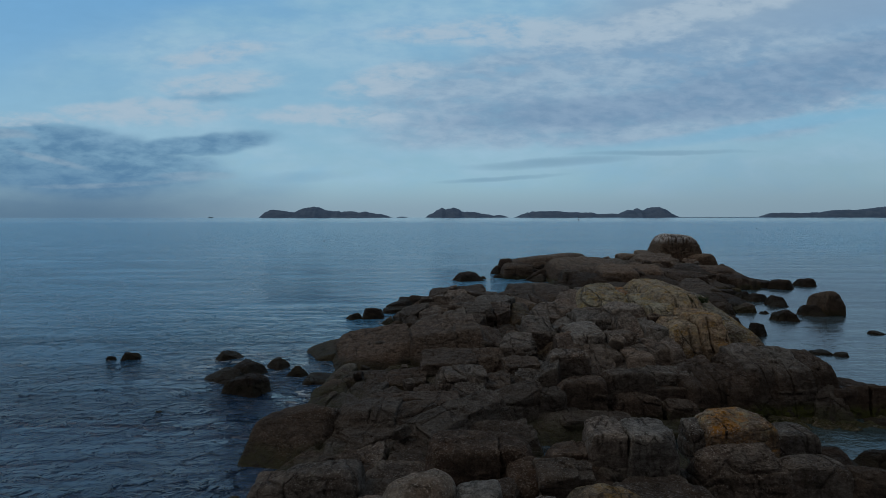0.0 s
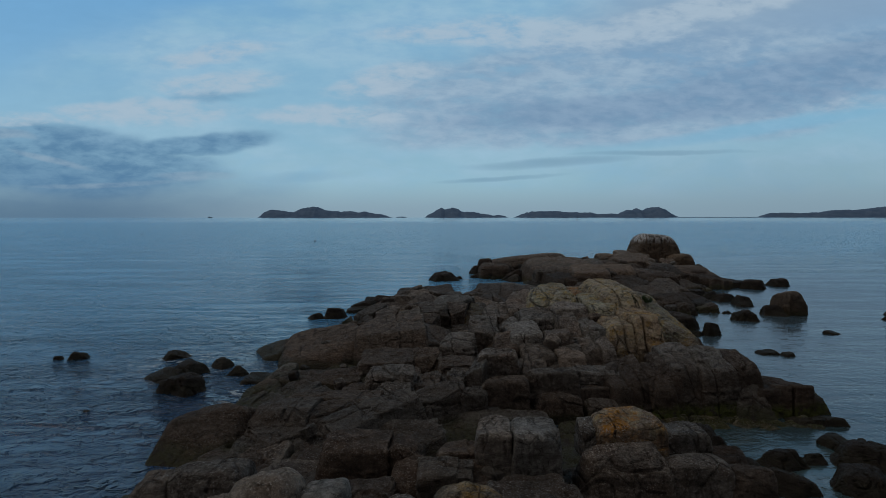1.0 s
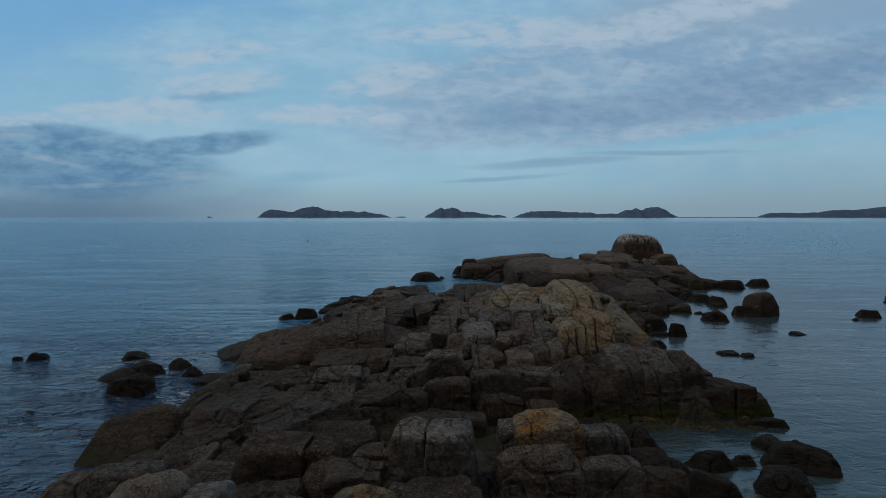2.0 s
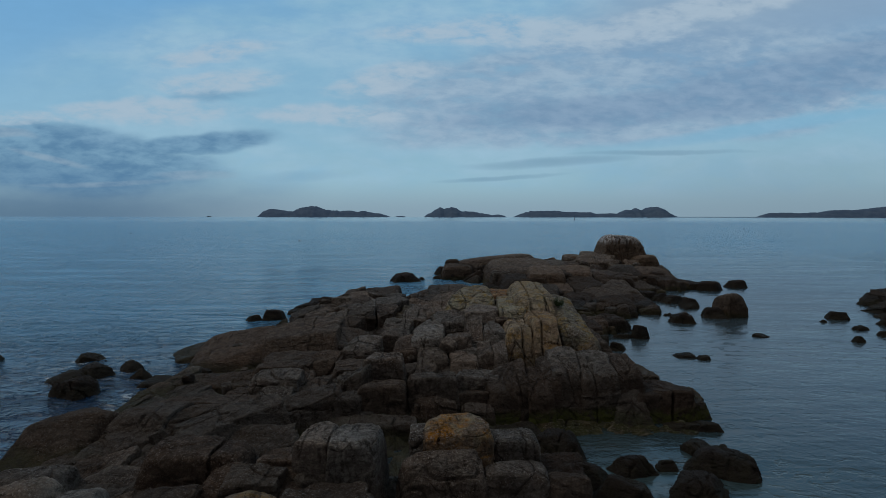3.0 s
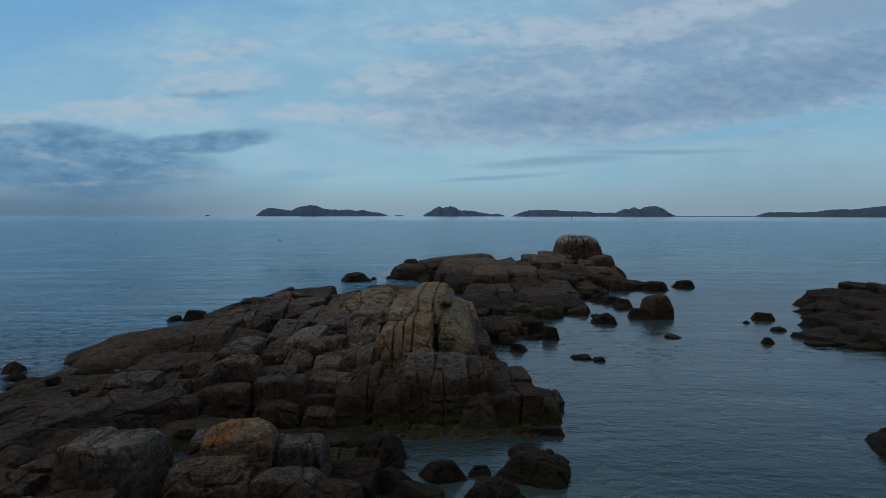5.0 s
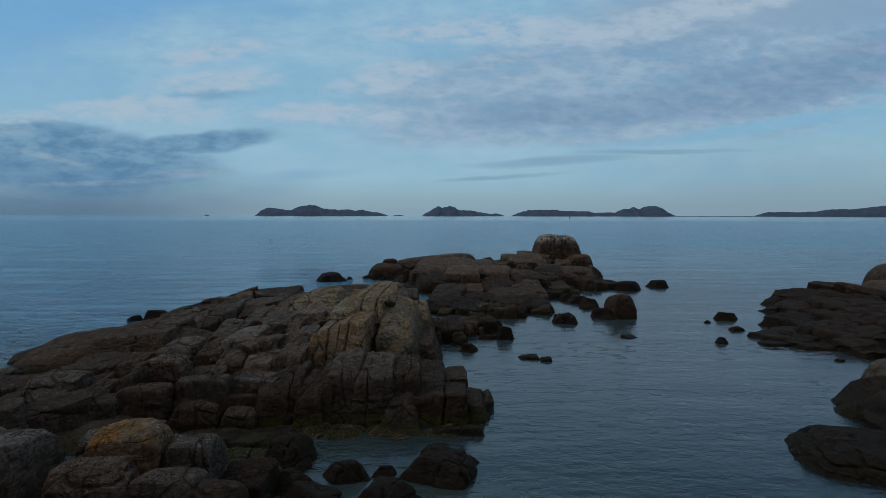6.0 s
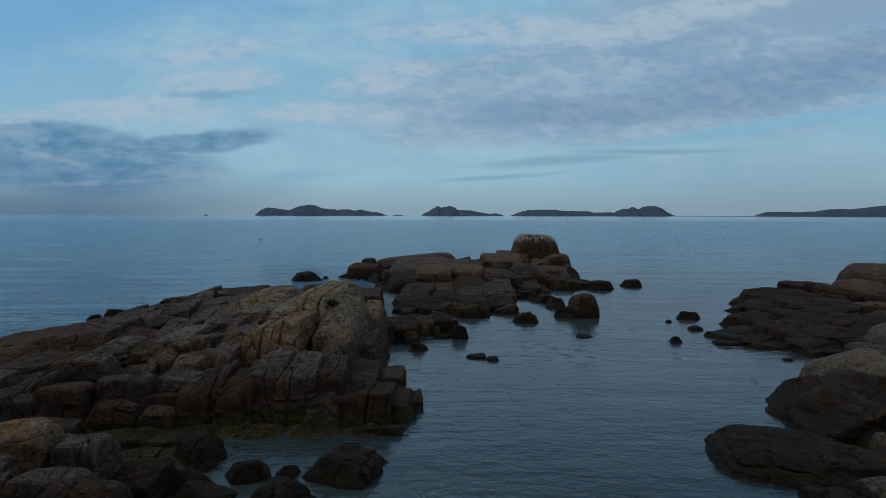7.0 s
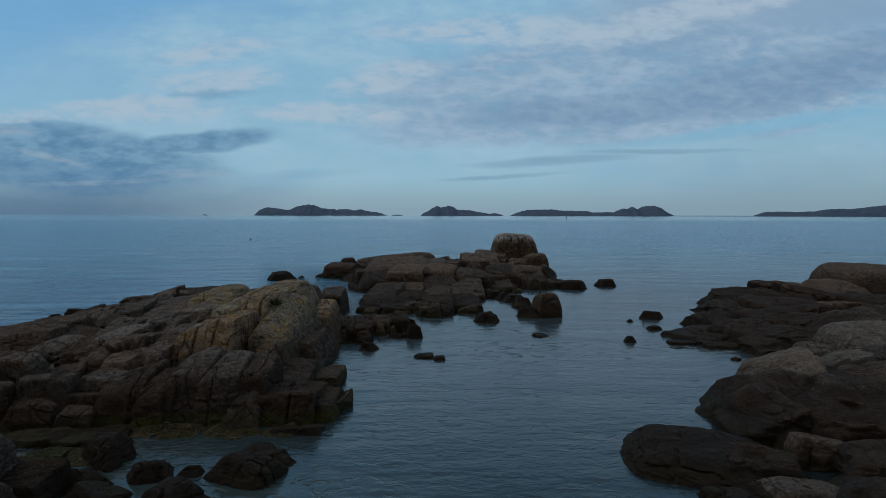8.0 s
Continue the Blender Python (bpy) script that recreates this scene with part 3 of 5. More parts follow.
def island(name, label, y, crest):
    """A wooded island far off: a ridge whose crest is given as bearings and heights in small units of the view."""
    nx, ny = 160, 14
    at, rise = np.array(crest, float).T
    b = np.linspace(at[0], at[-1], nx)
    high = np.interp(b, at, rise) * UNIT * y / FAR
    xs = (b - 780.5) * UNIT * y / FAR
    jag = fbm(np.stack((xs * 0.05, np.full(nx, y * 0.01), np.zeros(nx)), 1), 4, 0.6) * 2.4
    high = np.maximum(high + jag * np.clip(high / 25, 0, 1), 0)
    s = np.linspace(-1, 1, ny)
    p, grid = [], np.arange(nx * ny).reshape(nx, ny)
    for i in range(nx):
        for j in range(ny):
            p.append((xs[i], y + s[j] * (60 + 1.4 * high[i]), high[i] * (1 - abs(s[j]) ** 1.7) - 0.6))
    p = np.array(p)
    quads = np.stack((grid[:-1, :-1], grid[1:, :-1], grid[1:, 1:], grid[:-1, 1:]), -1).reshape(-1, 4)
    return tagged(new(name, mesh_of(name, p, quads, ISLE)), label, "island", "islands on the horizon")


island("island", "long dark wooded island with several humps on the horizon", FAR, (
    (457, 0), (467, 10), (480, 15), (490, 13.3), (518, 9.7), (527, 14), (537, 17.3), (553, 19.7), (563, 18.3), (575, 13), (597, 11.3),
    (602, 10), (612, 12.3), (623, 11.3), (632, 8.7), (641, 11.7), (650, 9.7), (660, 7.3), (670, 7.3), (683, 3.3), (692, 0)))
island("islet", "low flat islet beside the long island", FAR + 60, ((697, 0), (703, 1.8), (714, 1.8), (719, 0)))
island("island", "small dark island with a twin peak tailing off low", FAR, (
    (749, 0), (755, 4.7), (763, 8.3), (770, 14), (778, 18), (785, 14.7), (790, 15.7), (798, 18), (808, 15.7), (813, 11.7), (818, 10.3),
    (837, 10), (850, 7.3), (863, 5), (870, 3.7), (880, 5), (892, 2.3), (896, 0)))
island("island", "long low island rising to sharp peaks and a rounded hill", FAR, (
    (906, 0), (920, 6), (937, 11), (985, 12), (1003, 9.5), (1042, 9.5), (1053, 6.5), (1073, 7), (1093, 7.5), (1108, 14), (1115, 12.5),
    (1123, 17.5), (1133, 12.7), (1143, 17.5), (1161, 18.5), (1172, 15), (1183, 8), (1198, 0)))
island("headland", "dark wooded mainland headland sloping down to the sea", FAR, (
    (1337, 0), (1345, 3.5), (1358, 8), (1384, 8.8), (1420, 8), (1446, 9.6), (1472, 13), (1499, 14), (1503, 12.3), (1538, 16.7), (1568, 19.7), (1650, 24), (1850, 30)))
PX = UNIT
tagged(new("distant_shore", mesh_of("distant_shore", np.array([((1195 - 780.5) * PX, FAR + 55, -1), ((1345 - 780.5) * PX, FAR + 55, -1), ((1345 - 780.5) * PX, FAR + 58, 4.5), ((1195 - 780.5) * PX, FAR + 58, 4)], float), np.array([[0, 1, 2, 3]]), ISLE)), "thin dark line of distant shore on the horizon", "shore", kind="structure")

# ---- the main outcrop ----
MAIN = (
    (-2, 22, 6.5, 7, 0, 1.7, 2), (5, 18, 9, 8, 0, 1.9, 2), (-3, 33, 6, 9, 0, 1.2, 2), (5, 33, 8, 9, 0, 1.8, 2),
    (-1, 44, 8, 7, -12, 1.8, 2), (3.6, 58, 9.5, 17, -10, 2.2, 2), (12, 42, 6, 13, -8, 3.5, 2), (13.5, 50, 5.5, 9, -8, 4.2, 2),
    (15.6, 43.5, 3.9, 11, -4, 4.2, 1.7), (17, 32.3, 4.2, 4.3, 0, 1.2, 5), (21, 33, 3.3, 5, 8, 1.1, 5),
    (10, 25, 5, 6, 0, 0.8, 2), (12, 33, 5, 4.5, 0, 1.6, 3),
)
FARSIDE = (
    (32, 102, 13, 16, 0, 2.2, 5), (22, 98, 9, 15, 0, 1.8, 4), (26, 113, 14, 7, 0, 2.6, 2), (26, 74, 8, 10.5, -8, 1.0, 4), (28, 86, 10, 9, 0, 1.7, 3), (41, 101, 6, 11, 0, 2.6, 4), (12, 100, 4.5, 5, 0, 1.5, 2),
)
RIGHT = ((57, 53, 8, 5, 8, 1.1, 2), (70, 70, 11, 9, 0, 2.4, 2), (64, 60, 12, 8, 0, 1.6, 2), (49.5, 30, 8.6, 7, -12, 2.8, 2.5), (45.5, 20, 5.5, 5, 0, 1.7, 2.5), (57, 33, 9, 9, 0, 3.4, 2), (41.5, 22.6, 4, 3.2, -34, 0.6, 2), (45, 18, 6, 6, 0, 1.6, 2), (66, 46, 12, 12, 0, 3.4, 2), (43, 11, 7, 6, 0, 1.6, 2))


build_sea()


def mass(name, rows, x0, x1, y0, y1, step, drop, parent, mat):
    """The solid rock under the loose and jointed blocks."""
    xs, ys = np.arange(x0, x1, step), np.arange(y0, y1, step)
    gx, gy = np.meshgrid(xs, ys)
    z = lobes(gx, gy, rows) - drop
    p = np.stack((gx.ravel(), gy.ravel(), z.ravel()), 1)
    p[:, 2] += fbm(p * np.array((0.55, 0.4, 0)), 5, 0.55) * 0.35
    joint = fbm(p * np.array((0.5, 0.22, 0)) + 9, 3, 0.5)
    p[:, 2] -= 0.5 * np.exp(-(joint / 0.05) ** 2)
    i = np.arange(p.shape[0]).reshape(len(ys), len(xs))
    quads = np.stack((i[:-1, :-1], i[:-1, 1:], i[1:, 1:], i[1:, :-1]), -1).reshape(-1, 4)
    quads = quads[(p[quads, 2] > -1.2).any(1)]
    ob = new(name, mesh_of(name, p, quads, mat))
    ob.parent = parent
    ob.location = -parent.location
    return ob


def jointed(rows, x0, x1, y0, y1, turn, across, along, parent, seed, mats, low=0.1, lift=0.0, fineness=8, jut=0.3, hard=24.0, tilt=0.1, fit=-0.02, rough=0.8, bed=0.3, wander=4.0):
    """Close-set blocks between irregular joints, their tops following the rounded mass."""
    rng = np.random.RandomState(seed)
    c, s = math.cos(radians(turn)), math.sin(radians(turn))
    cx, cy = (x0 + x1) / 2, (y0 + y1) / 2
    reach = math.hypot(x1 - x0, y1 - y0) / 2 + along
    seeds = []
    for b in np.arange(-reach, reach, across):
        shift = rng.uniform(0, along)
        for a in np.arange(-reach, reach, along):
            n = rng.uniform()
            if n < 0.14:
                continue
            for _ in range(2 if n > 0.86 else 1):
                seeds.append((b + rng.uniform(-0.33, 0.33) * across, a + shift + rng.uniform(-0.33, 0.33) * along))
    seeds = np.array(seeds)
    ratio = across / along
    scaled = seeds * np.array((1, ratio))
    for i, (pb, pa) in enumerate(seeds):
        x, y = cx + pb * c - pa * s, cy + pb * s + pa * c
        wild = rng.uniform(size=6)
        if not (x0 < x < x1 and y0 < y < y1):
            continue
        if any(abs(x - ex) < ew and abs(y - ey) < ed for ex, ey, ew, ed, _ in FOOTPRINTS):
            continue
        h = lobes(np.array((x, x + 1, x - 1, x, x)), np.array((y, y, y, y + 1, y - 1)), rows)
        if h[0] < low:
            continue
        away = scaled - scaled[i]
        dist = np.hypot(away[:, 0], away[:, 1])
        sides, wide, deep = [], 0, 0
        for j in np.argsort(dist)[1:9]:
            n = np.array((away[j, 0], away[j, 1] * ratio))
            size = np.linalg.norm(n)
            d = (dist[j] ** 2 / 2) / size
            sides.append((n[0] / size, n[1] / size, max(0.25, d + fit)))
        lim = 0.95 * across * max(0.8, dist[np.argsort(dist)[1:7]].mean() / across)
        sides += [(1, 0, lim), (-1, 0, lim), (0, 1, lim / ratio), (0, -1, lim / ratio)]
        near = [dist[j] for j in np.argsort(dist)[1:6]]
        wide, deep = 1.15 * np.mean(near), 1.15 * np.mean(near) / ratio
        sx, sy = (h[1] - h[2]) / 2, (h[3] - h[4]) / 2
        sx, sy = sx * c + sy * s, -sx * s + sy * c
        top = h[0] + lift + (wild[0] - 0.5) * jut
        foot = min(top - 1.8, -0.2 + 0.3 * top)
        rock("rock_block", x, y, top, wide, deep, mats[int(wild[3] * len(mats))], turn + (wild[5] - 0.5) * 6, foot, (wild[1] - 0.5) * wander, (wild[2] - 0.5) * wander, parent,
             fineness=fineness, hard=hard * (0.7 + 0.6 * wild[4]), chips=3, sides=sides, slope=(1.0 * sx + (wild[4] - 0.5) * 0.25, 1.0 * sy + tilt * (0.4 + 1.2 * wild[1])), taper=0.02, rough=rough, bed=bed)


main = empty("rock_outcrop", 6, 30, "jointed brown granite outcrop running out into the sea", "rock outcrop", "outcrops")
mass("bedrock", MAIN, -14, 26, 6, 84, 0.3, 0.95, main, ROCK)
far_side = empty("rock_outcrop", 28, 95, "low bouldery granite outcrop with a tall stack beyond a channel", "rock outcrop", "outcrops")
mass("bedrock", FARSIDE, 4, 54, 58, 126, 0.5, 1.1, far_side, FARROCK)
right = empty("rock_outcrop", 55, 45, "smooth dark granite shore of rounded slabs across the inlet", "rock outcrop", "outcrops")
mass("bedrock", RIGHT, 33, 90, 4, 90, 0.4, 0.75, right, SLAB)


# ---- large single blocks of the outcrops ----

# blocks nearest the viewer
block(main, -0.62, 14.60, 1.89, 1.60, 3.71, PALE, 0.30, tilt=(0.00, 0.08), hard=3.4, fine=30, beds=0.2, label="smooth pale dome of rock split by a joint")
block(main, 0.87, 14.40, 1.17, 1.40, 3.51, GREY, 0.30, tilt=(0.00, 0.24), hard=4.5, fine=23)
block(main, -2.09, 15.00, 1.17, 1.60, 2.83, GREY, 0.20, tilt=(0.00, 0.04), hard=5, fine=22)
block(main, -4.00, 19.90, 2.64, 1.80, 1.80, GREY, -0.40, tilt=(0.00, -0.00), rake=0.5, hard=5, fine=28)
block(main, -5.66, 19.50, 1.17, 1.40, 1.50, GREY, -0.60, tilt=(0.20, 0.14), rake=0.5, hard=7, fine=22)
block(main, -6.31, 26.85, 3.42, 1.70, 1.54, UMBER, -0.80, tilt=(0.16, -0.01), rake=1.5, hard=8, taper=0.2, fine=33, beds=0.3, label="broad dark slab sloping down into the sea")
block(main, -3.30, 27.20, 2.75, 2.40, 1.61, ROCK, -0.60, tilt=(0.05, -0.04), rake=1.2, hard=9, fine=28, beds=0.4)
block(main, -1.39, 29.10, 4.39, 1.80, 1.40, ROCK, -0.40, tilt=(0.00, -0.06), hard=12, fine=25, beds=0.8)
block(main, -1.30, 25.20, 1.38, 1.60, 1.15, ROCK, -0.40, tilt=(0.00, 0.06), rake=0.5, hard=16, fine=22, beds=1.2)
block(main, 0.60, 26.10, 4.60, 1.90, 1.72, ROCK, -0.20, tilt=(0.17, 0.10), rake=0.5, hard=12, turn=38, fine=32, label="long tongue of rock tilted up towards the crest")
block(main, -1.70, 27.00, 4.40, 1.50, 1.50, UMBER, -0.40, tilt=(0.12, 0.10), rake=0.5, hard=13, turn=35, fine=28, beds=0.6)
block(main, -2.40, 25.40, 3.80, 1.40, 1.15, ROCK, -0.40, tilt=(0.12, 0.12), rake=0.6, hard=13, turn=32, fine=27, beds=0.7)
block(main, 3.00, 28.60, 4.20, 1.70, 1.50, ROCK, -0.40, tilt=(0.14, 0.10), rake=0.4, hard=13, turn=36, fine=27, beds=0.6)
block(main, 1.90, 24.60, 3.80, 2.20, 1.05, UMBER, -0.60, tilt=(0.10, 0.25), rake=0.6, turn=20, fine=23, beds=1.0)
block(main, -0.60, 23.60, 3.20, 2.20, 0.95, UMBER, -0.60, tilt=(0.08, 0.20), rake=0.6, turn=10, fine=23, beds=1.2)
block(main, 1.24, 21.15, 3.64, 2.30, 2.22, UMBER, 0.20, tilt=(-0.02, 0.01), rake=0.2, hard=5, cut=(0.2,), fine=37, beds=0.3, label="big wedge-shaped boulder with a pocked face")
block(main, 4.41, 16.35, 2.18, 1.70, 2.58, MOSSY, 0.20, tilt=(0.00, 0.09), hard=3.6, fine=28, beds=0.2, label="rounded dome with a thin film of ochre lichen")
block(main, 2.68, 15.15, 0.95, 1.50, 2.77, GREY, 0.20, tilt=(0.00, 0.03), hard=5, fine=22)
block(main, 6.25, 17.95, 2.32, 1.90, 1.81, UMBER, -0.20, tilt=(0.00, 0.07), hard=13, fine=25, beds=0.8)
block(main, 5.54, 20.60, 1.13, 2.20, 2.91, GREY, -0.20, tilt=(0.00, 0.01), rake=0.1, hard=8, turn=-3, fine=30, beds=0.4, label="tall split pillar with a pale crusted top")
block(main, 6.86, 20.55, 1.61, 2.50, 2.94, GREY, -0.20, tilt=(0.00, -0.01), rake=0.1, hard=7.5, turn=-3, fine=35, label="broad pillar with a pale crusted top beside a deep cleft")
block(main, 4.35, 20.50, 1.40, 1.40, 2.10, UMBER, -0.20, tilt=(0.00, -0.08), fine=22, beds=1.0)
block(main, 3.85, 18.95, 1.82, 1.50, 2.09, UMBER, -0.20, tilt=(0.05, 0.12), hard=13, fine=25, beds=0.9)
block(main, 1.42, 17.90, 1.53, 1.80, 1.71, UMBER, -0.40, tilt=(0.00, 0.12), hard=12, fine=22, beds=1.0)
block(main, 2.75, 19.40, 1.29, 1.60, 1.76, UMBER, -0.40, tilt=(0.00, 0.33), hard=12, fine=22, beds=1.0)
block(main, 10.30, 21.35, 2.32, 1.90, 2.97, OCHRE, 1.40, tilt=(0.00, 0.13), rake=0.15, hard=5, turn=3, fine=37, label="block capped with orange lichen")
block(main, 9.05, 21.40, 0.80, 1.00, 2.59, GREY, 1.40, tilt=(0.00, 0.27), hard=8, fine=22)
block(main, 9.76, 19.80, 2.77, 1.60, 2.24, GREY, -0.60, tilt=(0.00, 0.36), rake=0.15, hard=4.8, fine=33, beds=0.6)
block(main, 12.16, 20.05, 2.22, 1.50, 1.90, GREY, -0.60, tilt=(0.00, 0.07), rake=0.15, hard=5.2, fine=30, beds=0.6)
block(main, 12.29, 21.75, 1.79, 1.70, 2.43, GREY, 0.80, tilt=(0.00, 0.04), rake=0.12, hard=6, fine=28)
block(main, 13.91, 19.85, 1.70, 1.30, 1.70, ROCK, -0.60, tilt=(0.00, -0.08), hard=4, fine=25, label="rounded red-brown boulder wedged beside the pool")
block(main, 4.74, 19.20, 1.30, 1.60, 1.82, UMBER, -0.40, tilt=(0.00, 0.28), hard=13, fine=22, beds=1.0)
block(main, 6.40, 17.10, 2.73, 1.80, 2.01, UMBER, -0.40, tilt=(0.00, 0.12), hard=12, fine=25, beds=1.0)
block(main, 14.03, 22.00, 1.91, 2.00, 1.11, WET, -1.00, tilt=(0.00, 0.26), hard=8, fine=23)
block(main, 12.70, 25.80, 2.90, 2.20, 0.16, WEED, -1.00, tilt=(0.02, 0.05), rake=0.5, hard=7, turn=8, taper=0.5, fine=22, rough=1.5, label="flat shelf grown over with olive-green weed")

# the seaward flank: whaleback and rounded steps
block(main, -8.20, 44.40, 3.60, 4.60, 0.50, SLABTOP, -1.00, tilt=(0.22, 0.00), rake=0.7, hard=7, turn=10, taper=0.5, fine=22, beds=0.4)
block(main, -4.90, 43.20, 5.40, 7.20, 1.40, SLABTOP, -1.00, tilt=(0.17, 0.06), rake=1.0, hard=6, turn=8, taper=0.35, fine=37, beds=0.3, label="long smooth whaleback of brown rock")
block(main, 0.00, 43.90, 4.90, 7.00, 2.38, SLABTOP, -1.00, tilt=(0.06, 0.06), rake=0.8, hard=9, turn=6, taper=0.15, cut=(0.1,), fine=37, beds=0.4, label="smooth fractured hump of brown rock")
block(main, 3.00, 43.40, 2.40, 5.00, 1.75, ROCK, -1.00, tilt=(-0.40, 0.05), rake=0.7, hard=13, fine=22, beds=1.0)
block(main, -6.89, 49.00, 2.39, 4.00, 0.34, WET, -1.00, tilt=(0.00, 0.07), hard=7, taper=0.4, fine=22)
block(main, -7.10, 36.90, 2.64, 2.60, 0.19, WET, -1.00, tilt=(0.00, 0.03), hard=9, taper=0.4, fine=22)
block(main, -4.49, 35.60, 3.01, 2.80, 0.73, ROCK, -0.80, tilt=(0.00, 0.13), hard=5, taper=0.2, fine=27, beds=0.4)
block(main, -2.10, 34.80, 2.29, 2.40, 0.90, ROCK, -0.80, tilt=(0.00, 0.08), hard=10, fine=23)
block(main, 0.46, 37.40, 3.76, 4.00, 1.43, ROCK, -0.60, tilt=(0.06, 0.07), hard=13, fine=28, beds=1.0)
block(main, 0.95, 32.30, 2.61, 2.20, 1.90, GREY, -0.40, tilt=(0.00, 0.14), hard=8, fine=28, beds=1.2, label="pale ledged block with black pits")
block(main, 1.30, 30.50, 1.78, 1.40, 1.34, GREY, -0.40, tilt=(0.00, 0.20), hard=12, fine=22, beds=0.8)
block(main, 2.73, 36.80, 2.00, 2.00, 1.82, SLABTOP, -0.40, tilt=(0.00, 0.27), hard=5, fine=25, beds=0.3)
block(main, 4.74, 38.70, 2.25, 2.60, 2.12, GREY, -0.40, tilt=(0.00, 0.17), hard=13, fine=25, beds=1.0)
block(main, 4.49, 35.40, 2.03, 2.40, 1.60, ROCK, -0.40, tilt=(0.00, 0.09), fine=22, beds=0.8)
block(main, 2.91, 32.40, 1.37, 2.00, 1.26, ROCK, -0.40, tilt=(0.00, 0.06), fine=22, beds=0.6)
block(main, 4.29, 30.60, 1.44, 1.60, 1.34, ROCK, -0.40, tilt=(0.00, 0.18), fine=22, beds=0.6)
block(main, 1.70, 68.75, 6.41, 7.50, 1.61, ROCK, -1.00, tilt=(0.00, 0.08), hard=8, taper=0.25, fine=22, beds=0.6)
block(main, -3.39, 67.00, 3.13, 4.00, 0.72, WET, -1.00, tilt=(0.00, 0.06), hard=9, taper=0.3, fine=22)
block(main, -4.90, 64.00, 2.63, 3.00, 0.49, WET, -1.00, tilt=(0.00, 0.13), hard=9, taper=0.3, fine=22)

# the middle tier of blocks
block(main, 5.29, 29.05, 1.28, 1.10, 1.64, ROCK, -0.40, tilt=(0.00, 0.25), rake=0.1, hard=9, fine=25)
block(main, 6.79, 29.65, 2.38, 1.30, 2.06, ROCK, -0.20, tilt=(0.00, 0.10), rake=0.12, hard=6, fine=32, beds=0.3, label="tall block with a rounded top between deep joints")
block(main, 7.01, 27.70, 3.12, 1.40, 0.82, ROCK, -0.60, tilt=(0.00, 0.02), hard=12, fine=22, beds=0.8)
block(main, 3.78, 29.60, 1.80, 2.00, 1.12, SLABTOP, -0.40, tilt=(0.00, 0.02), fine=22, beds=0.3)
block(main, 6.69, 32.35, 2.02, 1.70, 2.81, GREY, 1.00, tilt=(0.00, 0.01), rake=0.1, hard=6.5, fine=30, label="squared knob of rock with a pale crest")
block(main, 5.60, 31.60, 1.00, 2.60, 2.35, ROCK, 0.20, tilt=(0.55, 0.15), rake=0.2, turn=-18, fine=22, beds=0.4)
block(main, 9.29, 30.65, 2.49, 1.50, 2.21, ROCK, -0.20, tilt=(0.00, 0.08), rake=0.15, hard=8, fine=32, beds=0.4)
block(main, 9.37, 29.45, 2.18, 1.10, 1.26, ROCK, -0.60, tilt=(0.00, 0.12), rake=0.3, hard=8, fine=25)
block(main, 11.86, 31.80, 2.94, 1.60, 1.98, GREY, -0.20, tilt=(0.00, 0.03), rake=0.3, hard=8, fine=32, beds=0.7)
block(main, 11.35, 30.40, 1.59, 1.00, 1.43, ROCK, -0.60, tilt=(0.00, -0.04), hard=13, fine=23)
block(main, 12.73, 30.50, 1.28, 1.00, 1.45, ROCK, -0.60, tilt=(0.00, -0.01), hard=13, fine=23)
block(main, 11.51, 29.25, 1.53, 1.10, 0.98, ROCK, -0.80, tilt=(0.00, 0.14), hard=9, fine=23)
block(main, 11.16, 27.80, 4.17, 1.60, 0.29, ROCK, -1.00, tilt=(0.00, 0.12), hard=12, taper=0.2, fine=23)
block(main, 8.90, 38.70, 1.95, 4.20, 2.95, GREY, 0.00, tilt=(0.00, 0.05), rake=0.4, hard=9, fine=30, beds=0.6)
block(main, 9.22, 35.15, 1.77, 2.50, 2.33, ROCK, -0.20, tilt=(0.00, 0.11), rake=0.3, hard=9, fine=28)
block(main, 10.75, 37.30, 1.60, 3.00, 2.99, ROCK, 0.00, tilt=(0.00, -0.04), rake=0.4, hard=9, fine=28)
block(main, 11.00, 34.60, 1.58, 2.40, 2.32, GREY, -0.20, tilt=(0.00, -0.02), rake=0.4, hard=9, fine=28, beds=0.6)
block(main, 11.86, 39.45, 0.98, 4.10, 3.57, ROCK, 0.00, tilt=(0.00, 0.08), rake=0.6, hard=15, fine=28)
block(main, 12.94, 38.30, 1.11, 3.80, 3.31, ROCK, 0.00, tilt=(0.00, 0.06), rake=0.6, hard=15, fine=28)
block(main, 12.21, 35.15, 0.78, 2.50, 2.66, ROCK, -0.20, tilt=(0.00, 0.04), rake=0.5, hard=15, fine=25)
block(main, 13.04, 35.10, 0.81, 3.00, 2.79, GREY, -0.20, tilt=(0.00, 0.06), rake=0.5, hard=15, fine=25)
block(main, 10.24, 42.20, 2.20, 3.60, 3.36, ROCK, 0.00, tilt=(0.00, 0.09), hard=12, fine=27, beds=0.7)
block(main, 12.44, 42.10, 2.35, 3.80, 3.86, GREY, 0.00, tilt=(0.00, 0.03), hard=13, fine=28, beds=0.6)
block(main, 7.56, 37.00, 1.31, 2.80, 2.53, ROCK, -0.20, tilt=(0.00, 0.24), fine=25, beds=0.8)
block(main, 6.60, 42.40, 2.05, 4.00, 2.62, ROCK, -0.20, tilt=(0.00, 0.16), hard=13, fine=25, beds=1.0)
block(main, 7.86, 46.35, 2.02, 4.30, 3.00, ROCK, -0.20, tilt=(0.00, 0.19), hard=13, fine=23, beds=0.8)

